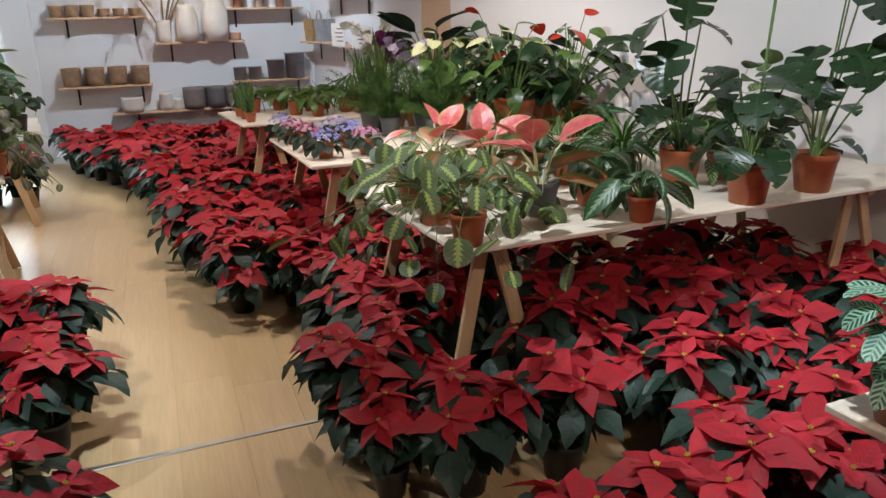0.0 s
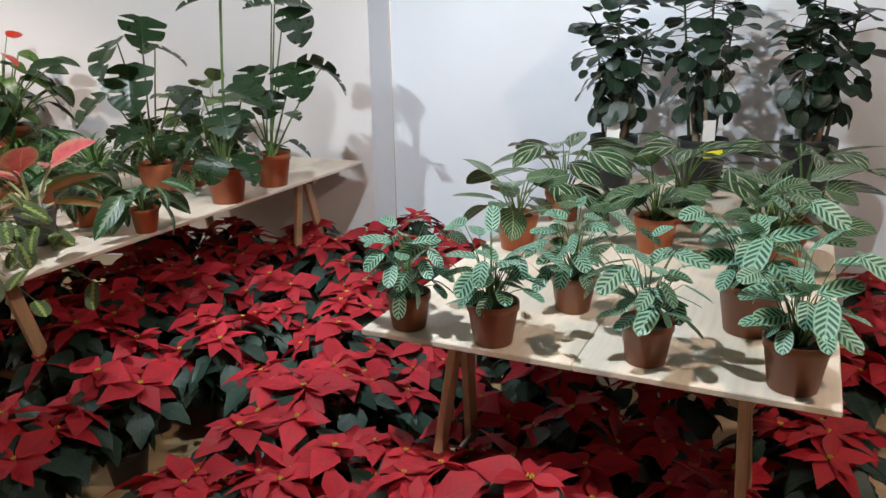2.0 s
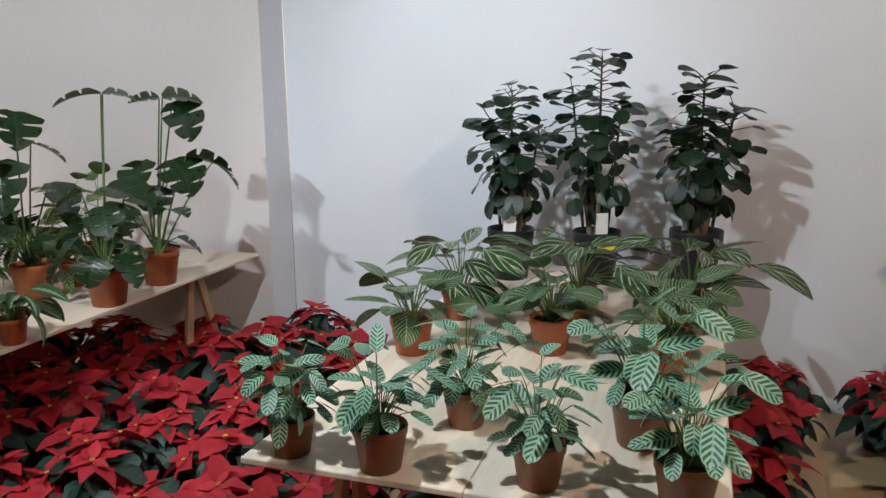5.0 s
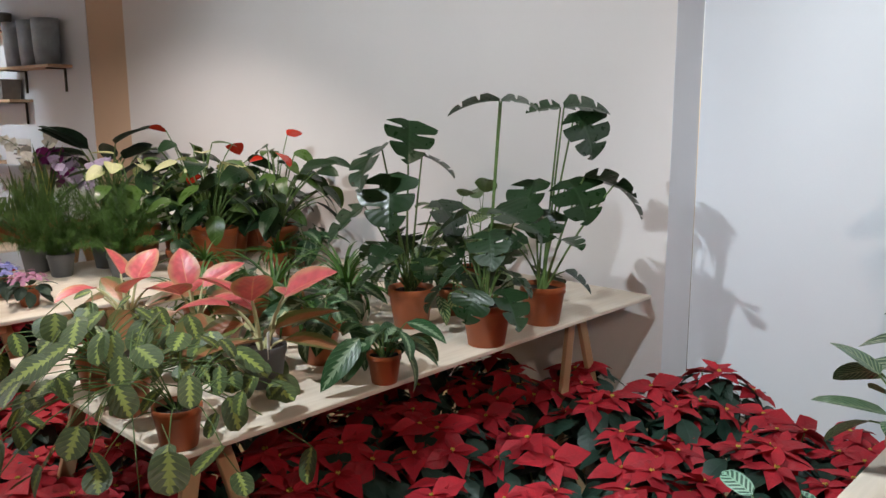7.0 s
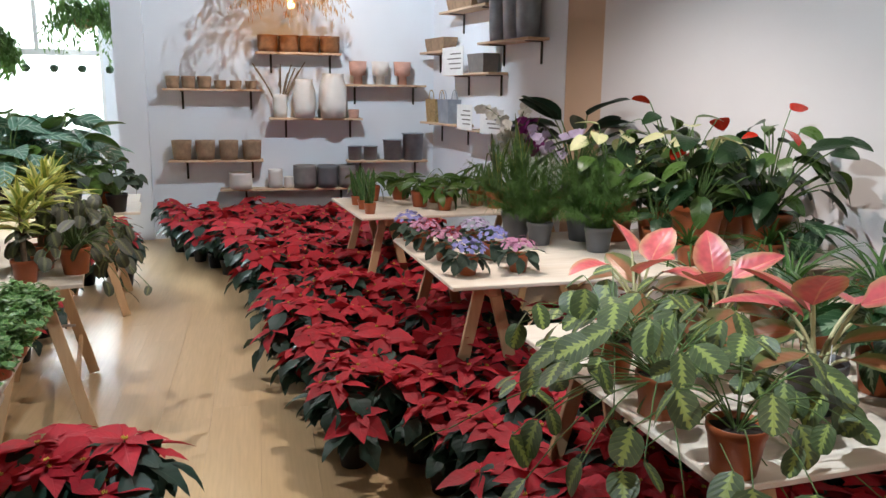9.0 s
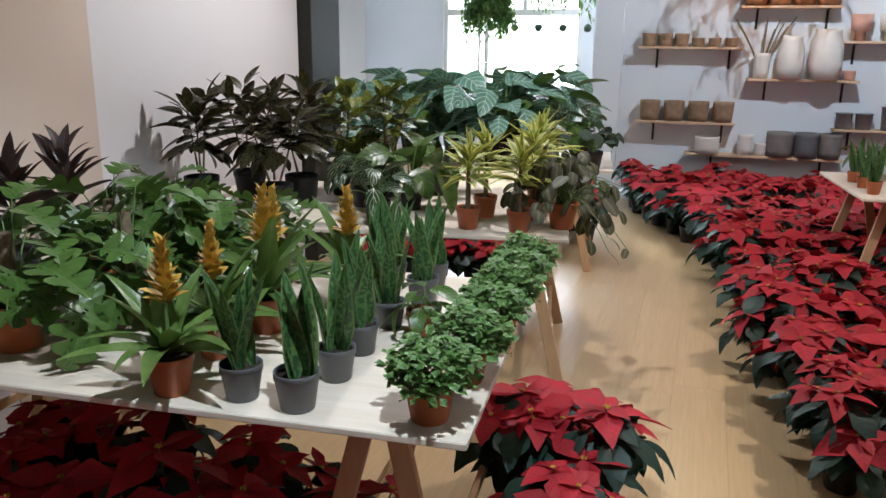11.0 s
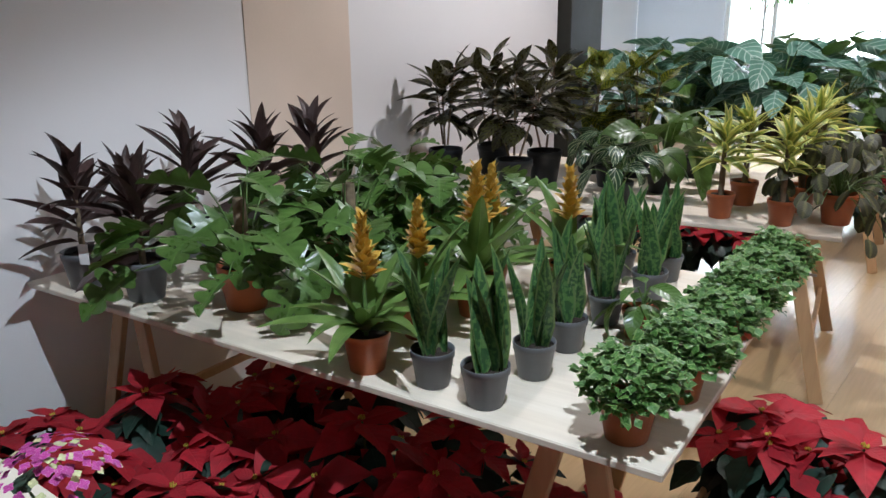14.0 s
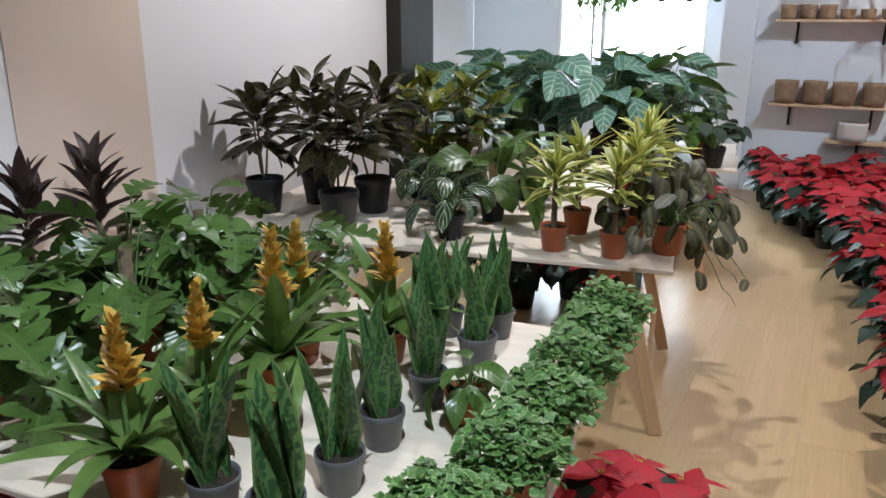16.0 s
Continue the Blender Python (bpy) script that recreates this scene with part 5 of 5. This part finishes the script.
def shelf(m, length, depth=0.2):
    """A board on two iron brackets; x along the wall, y out from it."""
    s = thing("wall_shelf", "pale wooden wall shelf on black iron brackets", "shelf", m, "shelves on the wall")
    part("board", box_bm(0, 0.003, -0.022, length, depth, 0.0, 0.002), BIRCH, s, smooth=False)
    for x in (length * 0.12, length * 0.82):
        bm = box_bm(x - 0.011, 0.002, -0.21, x + 0.011, 0.012, -0.023)
        box_bm(x - 0.011, 0.012, -0.032, x + 0.011, depth * 0.8, -0.0235, 0, bm)
        part("bracket", bm, IRON, s, smooth=False)


def back(x, z, y=0.11):
    return pose(x, BACK - y, z)


def flip(x, z):
    return pose(x, BACK - 0.0005, z, 0, 0, 180)


# on the back wall
shelf(flip(0.13, 1.57), 0.98)
for k in range(6):
    r, h = (0.072, 0.125) if k < 3 else (0.062, 0.085)
    vessel("woven_pot", "brown woven paper plant pot on a shelf", cup(r, h), PAPER, back(-0.755 + 0.155 * k, 1.57), ripple=0.012, group="woven pots")
shelf(flip(0.12, 0.845), 0.95)
for k in range(4):
    vessel("woven_pot", "tall brown woven paper plant pot on a shelf", cup(0.10, 0.20, 0.85), PAPER, back(-0.70 + 0.235 * k, 0.845), ripple=0.012, group="woven pots")
shelf(flip(1.17, 1.28), 0.98)
vase = vessel("vase", "white ceramic vase with bare twigs", cup(0.075, 0.24, 0.9), CERAM, back(0.31, 1.28))
rs = random.Random(77)
for k in range(9):
    a = rs.uniform(0, 6.28)
    top = Vector((0.27 * math.cos(a), 0.06 * math.sin(a), rs.uniform(0.40, 0.58)))
    path = bent((0, 0, 0.05), top, 0.009, 0.006, 0.04, 5)
    add_stalks(vase, [path], BARK, "twig")
for x, h, r in ((0.56, 0.40, 0.12), (0.86, 0.46, 0.15)):
    vessel("tall_vase", "tall off-white ceramic vase on a shelf", [(0.001, 0), (r * 0.85, 0), (r, h * 0.3), (r * 0.97, h * 0.7), (r * 0.75, h * 0.9), (r * 0.78, h), (r * 0.70, h), (r * 0.6, h * 0.7), (0.001, h * 0.5)], CERAM, back(x, 1.28, 0.15))
vessel("low_bowl", "pinkish clay bowl on a shelf", cup(0.06, 0.09), PINKC, back(1.08, 1.28))
shelf(flip(0.95, 1.95), 0.88)
for k in range(4):
    vessel("basket_pot", "reddish brown basket pot on the top shelf", cup(0.105, 0.17, 0.9), plain("rust_weave", (0.26, 0.12, 0.05), 0.8, scale=20, vary=0.25, relief=0.4) if k == 0 else bpy.data.materials["rust_weave"], back(0.20 + 0.212 * k, 1.95), ripple=0.012, group="basket pots")
shelf(flip(1.86, 1.635), 0.92)
for k in range(3):
    vessel("footed_pot", "pink clay pot on a narrow white foot", [(0.001, 0), (0.05, 0), (0.045, 0.09), (0.085, 0.10), (0.095, 0.24), (0.085, 0.24), (0.07, 0.14), (0.001, 0.13)], PINKC if k != 1 else CERAM, back(1.13 + 0.24 * k, 1.635), group="footed pots")
shelf(flip(1.88, 0.83), 0.88)
for x, r, h in ((1.09, 0.075, 0.15), (1.26, 0.075, 0.15), (1.50, 0.10, 0.22), (1.73, 0.115, 0.29)):
    v = vessel("zinc_pot", "dull blue-grey zinc pot with a rolled rim", [(0.001, 0), (r * 0.9, 0), (r, h * 0.96), (r * 1.12, h * 0.97), (r * 1.12, h), (r * 0.95, h), (r * 0.85, h * 0.5), (0.001, h * 0.4)], ZINC, back(x, 0.83))
    if h > 0.25:
        add_stalks(v, [[((r * 0.9 * math.cos(a), 0, 0.2 + 0.10 * math.sin(a)), 0.006) for a in np.linspace(-0.9, 1.3, 7)]], ZINC, "handle")
shelf(flip(1.12, 0.54), 1.45)
for x, r, h, mt, w in ((-0.12, 0.12, 0.17, CERAM, "white"), (0.24, 0.075, 0.20, CERAM, "white"), (0.38, 0.055, 0.12, CERAM, "small white"), (0.55, 0.125, 0.24, CHAR, "charcoal"), (0.79, 0.115, 0.24, GREYP, "grey"), (1.0, 0.10, 0.24, CHAR, "charcoal")):
    vessel("planter", w + " cylindrical planter on a low shelf", cup(r, h, 0.92), mt, back(x, 0.54, 0.13))

# on the wall beside it
SIDE = Matrix.Translation((2.463, 7.332, 0)) @ Matrix.Rotation(math.atan2(2.668, -0.485), 4, "Z")


def side(s, z, out=0.11):
    return SIDE @ Matrix.Translation((s, out, z))


for s0, s1, z in ((1.95, 2.62, 1.98), (0.25, 1.20, 2.01), (0.95, 1.95, 1.745), (1.65, 2.60, 1.25), (1.05, 2.1, 2.35), (0.5, 1.4, 1.22)):
    shelf(side(s0, z, 0.0), s1 - s0)


def trough(m, w, d, h, mat, label):
    t = thing("planter_box", label, "planter", m)
    bm = bmesh.new()
    r = bmesh.ops.create_cube(bm, size=1.0, matrix=Matrix.Translation((0, 0, h / 2)) @ Matrix.Diagonal((w, d, h, 1)))
    for v in r["verts"]:
        if v.co.z < h / 2:
            v.co.x *= 0.88
            v.co.y *= 0.85
    topf = max(bm.faces, key=lambda f: f.calc_center_median().z)
    q = bmesh.ops.inset_region(bm, faces=[topf], thickness=0.012)
    bmesh.ops.translate(bm, verts=topf.verts, vec=(0, 0, -h * 0.6))
    part("body", bm, mat, t, smooth=False)
    return t


trough(side(2.25, 1.98), 0.5, 0.16, 0.13, PAPER, "brown woven trough on a short shelf")
for s in (0.42, 0.66, 0.92):
    vessel("zinc_bucket", "tall pale zinc bucket on a short shelf", cup(0.105, 0.36, 0.85), ZINC, side(s, 2.01), group="zinc buckets")
trough(side(1.25, 1.745), 0.34, 0.17, 0.17, CHAR, "charcoal planter box on a short shelf")
for s, z, w, h in ((1.72, 1.725, 0.50, 0.27), (1.42, 1.21, 0.34, 0.24), (0.85, 1.20, 0.45, 0.22)):
    c = thing("price_card", "white card with printed lines leaning on a shelf edge", "sign", side(s, z, 0.21))
    part("card", box_bm(-w / 2, 0.0, 0.0, w / 2, 0.004, h), TAG, c, smooth=False)
    for k in range(4):
        part("print_line", box_bm(-w * 0.4, 0.0042, h * (0.22 + 0.17 * k), w * (0.1 + 0.07 * (k % 3)), 0.005, h * (0.22 + 0.17 * k) + 0.012), CHAR, c, smooth=False)
for s, mt, w in ((2.35, STRAW, "straw"), (2.02, ZINC, "grey felt")):
    bag = trough(side(s, 1.25), 0.27, 0.15, 0.24, mt, w + " shopping bag with loop handles")
    for sy in (-1, 1):
        add_stalks(bag, [[((0.07 * math.cos(a), sy * 0.06, 0.235 + 0.10 * math.sin(a)), 0.005) for a in np.linspace(0, math.pi, 9)]], mt, "handle")
trough(side(1.65, 2.35), 0.6, 0.16, 0.13, PAPER, "brown woven trough on the topmost shelf")
vessel("dark_bowl", "dark bowl on the topmost shelf", cup(0.10, 0.12), CHAR, side(1.2, 2.35))

# hanging plants in front of the window and the wicker pendant
def hanging(at, r, drop, seed, label, mat=BRIGHT, stems=90, thin=0.032):
    rs = random.Random(seed)
    h = thing("hanging_basket", label, "hanging plant", Matrix.Translation(at))
    vs, fs = lathe([(0.001, -0.10), (0.08, -0.09), (0.11, 0.0), (0.10, 0.0), (0.07, -0.06), (0.001, -0.06)], 16)
    part_mesh("basket", mesh_of("basket", vs, fs, STRAW), h)
    add_stalks(h, [[((0.09 * math.cos(a), 0.09 * math.sin(a), 0.0), 0.002), ((0, 0, 0.25), 0.002)] for a in (0, 2.1, 4.2)] + [[((0, 0, 0.25), 0.002), ((0, 0, TOP - at[2] - 0.001), 0.002)]], IRON, "cord")
    g = leaf_geo(0.075, thin, lambda v: oval(v, 0.8, 0.7), 0.6, 0.2, rows=3, half=1)
    items = []
    for i in range(stems):
        az, e = i * 2.39996, rs.uniform(-0.4, 1.0)
        d = r * rs.uniform(0.55, 1.0)
        p1 = Vector((0, 0, 0.02)) + d * way(az, e)
        p2 = p1 + Vector((0.25 * d * -math.sin(az), 0.25 * d * math.cos(az), -drop * rs.uniform(0.2, 1.0)))
        for k in range(16):
            f = rs.random()
            p = Vector((0, 0, 0.02)).lerp(p1, f * 2) if f < 0.5 else p1.lerp(p2, f * 2 - 1)
            items.append((g, leaf_pose(p, rs.uniform(0, 6.28), rs.uniform(-1.2, 0.4), rs.uniform(0.7, 1.3))))
    vs, fs, uv = joined(items)
    tagged(part_mesh("foliage", mesh_of("foliage", vs, fs, mat, uv), h), kind="stuff")


HANGG = leaf_stuff("hanging_leaf", (0.13, 0.26, 0.06), None, "", 0.5, 3, 0.2, 0.4)
hanging((-2.45, 10.0, 1.95), 0.25, 0.36, 301, "hanging basket of bushy green foliage by the window", HANGG, 240, 0.024)
hanging((-1.65, 10.4, 2.26), 0.40, 0.36, 302, "hanging fern with long drooping fronds by the window", HANGG, 190, 0.02)
DRY = leaf_stuff("dried_grass", (0.50, 0.26, 0.09), (0.60, 0.40, 0.18), "centre", 0.8, 3, 0.2, 0.3)
hanging((0.42, 9.25, 2.50), 0.50, 0.16, 303, "pendant lamp wrapped in dried orange grasses", DRY, 240, 0.008)
bulb = thing("light_bulb", "glowing amber light bulb inside the dried grass pendant", "light bulb", pose(0.42, 9.25, 2.36))
vs, fs = lathe([(0.001, -0.035), (0.022, -0.028), (0.034, 0.0), (0.024, 0.03), (0.013, 0.042), (0.001, 0.043)], 14)
BULB = bpy.data.materials.new("bulb_glow")
BULB.use_nodes = True
bp = BULB.node_tree.nodes["Principled BSDF"]
bp.inputs["Emission Color"].default_value, bp.inputs["Emission Strength"].default_value = (1.0, 0.5, 0.16, 1), 9.0
glass = part_mesh("glass", mesh_of("glass", vs, fs, BULB), bulb)
glass.visible_shadow = False
pole = thing("window_pole", "thin white pole before the window", "pole")
part("pole", beam_bm((-2.55, 10.0, 0.0), (-2.55, 10.0, TOP), 0.022, 0.022), FRAME, pole, smooth=False)
for k in range(5):
    b = thing("hanging_ball", "small moss ball hanging on a thread by the window", "ornament", pose(-2.80 + 0.30 * k, 11.4, 1.78), "moss balls at the window")
    vs, fs = lathe([(0.001, -0.05), (0.035, -0.038), (0.052, 0.0), (0.04, 0.035), (0.001, 0.05)], 10)
    rs = random.Random(k)
    part_mesh("ball", mesh_of("ball", [(x * rs.uniform(0.8, 1.2), y * rs.uniform(0.8, 1.2), z) for x, y, z in vs], fs, DARK, [(0.5, 0.5)] * len(vs)), b)
    add_stalks(b, [[((0, 0, 0.04), 0.001), ((0, 0, TOP - 1.781), 0.001)]], IRON, "thread")

# ---- floor planks, laid last ----
PW, PL = 0.235, 1.6
pm = {}
rs = random.Random(4)
x = -3.0
while x < 4.4:
    y = -4.2 - rs.random() * 1.2
    while y < 12.0:
        y0, y1 = max(y, -4.2), min(y + PL, 12.0)
        if y1 - y0 > 0.1:
            key = round(y1 - y0, 3)
            if key not in pm:
                bm = box_bm(0.0003, 0.0003, -0.0035, PW - 0.0003, key - 0.0003, 0.0, 0.0003)
                me = bpy.data.meshes.new("plank")
                bm.to_mesh(me)
                bm.free()
                me.materials.append(FLOOR)
                pm[key] = me
            part_mesh("plank", pm[key], floor, pose(x, y0, 0))
        y += PL
    x += PW
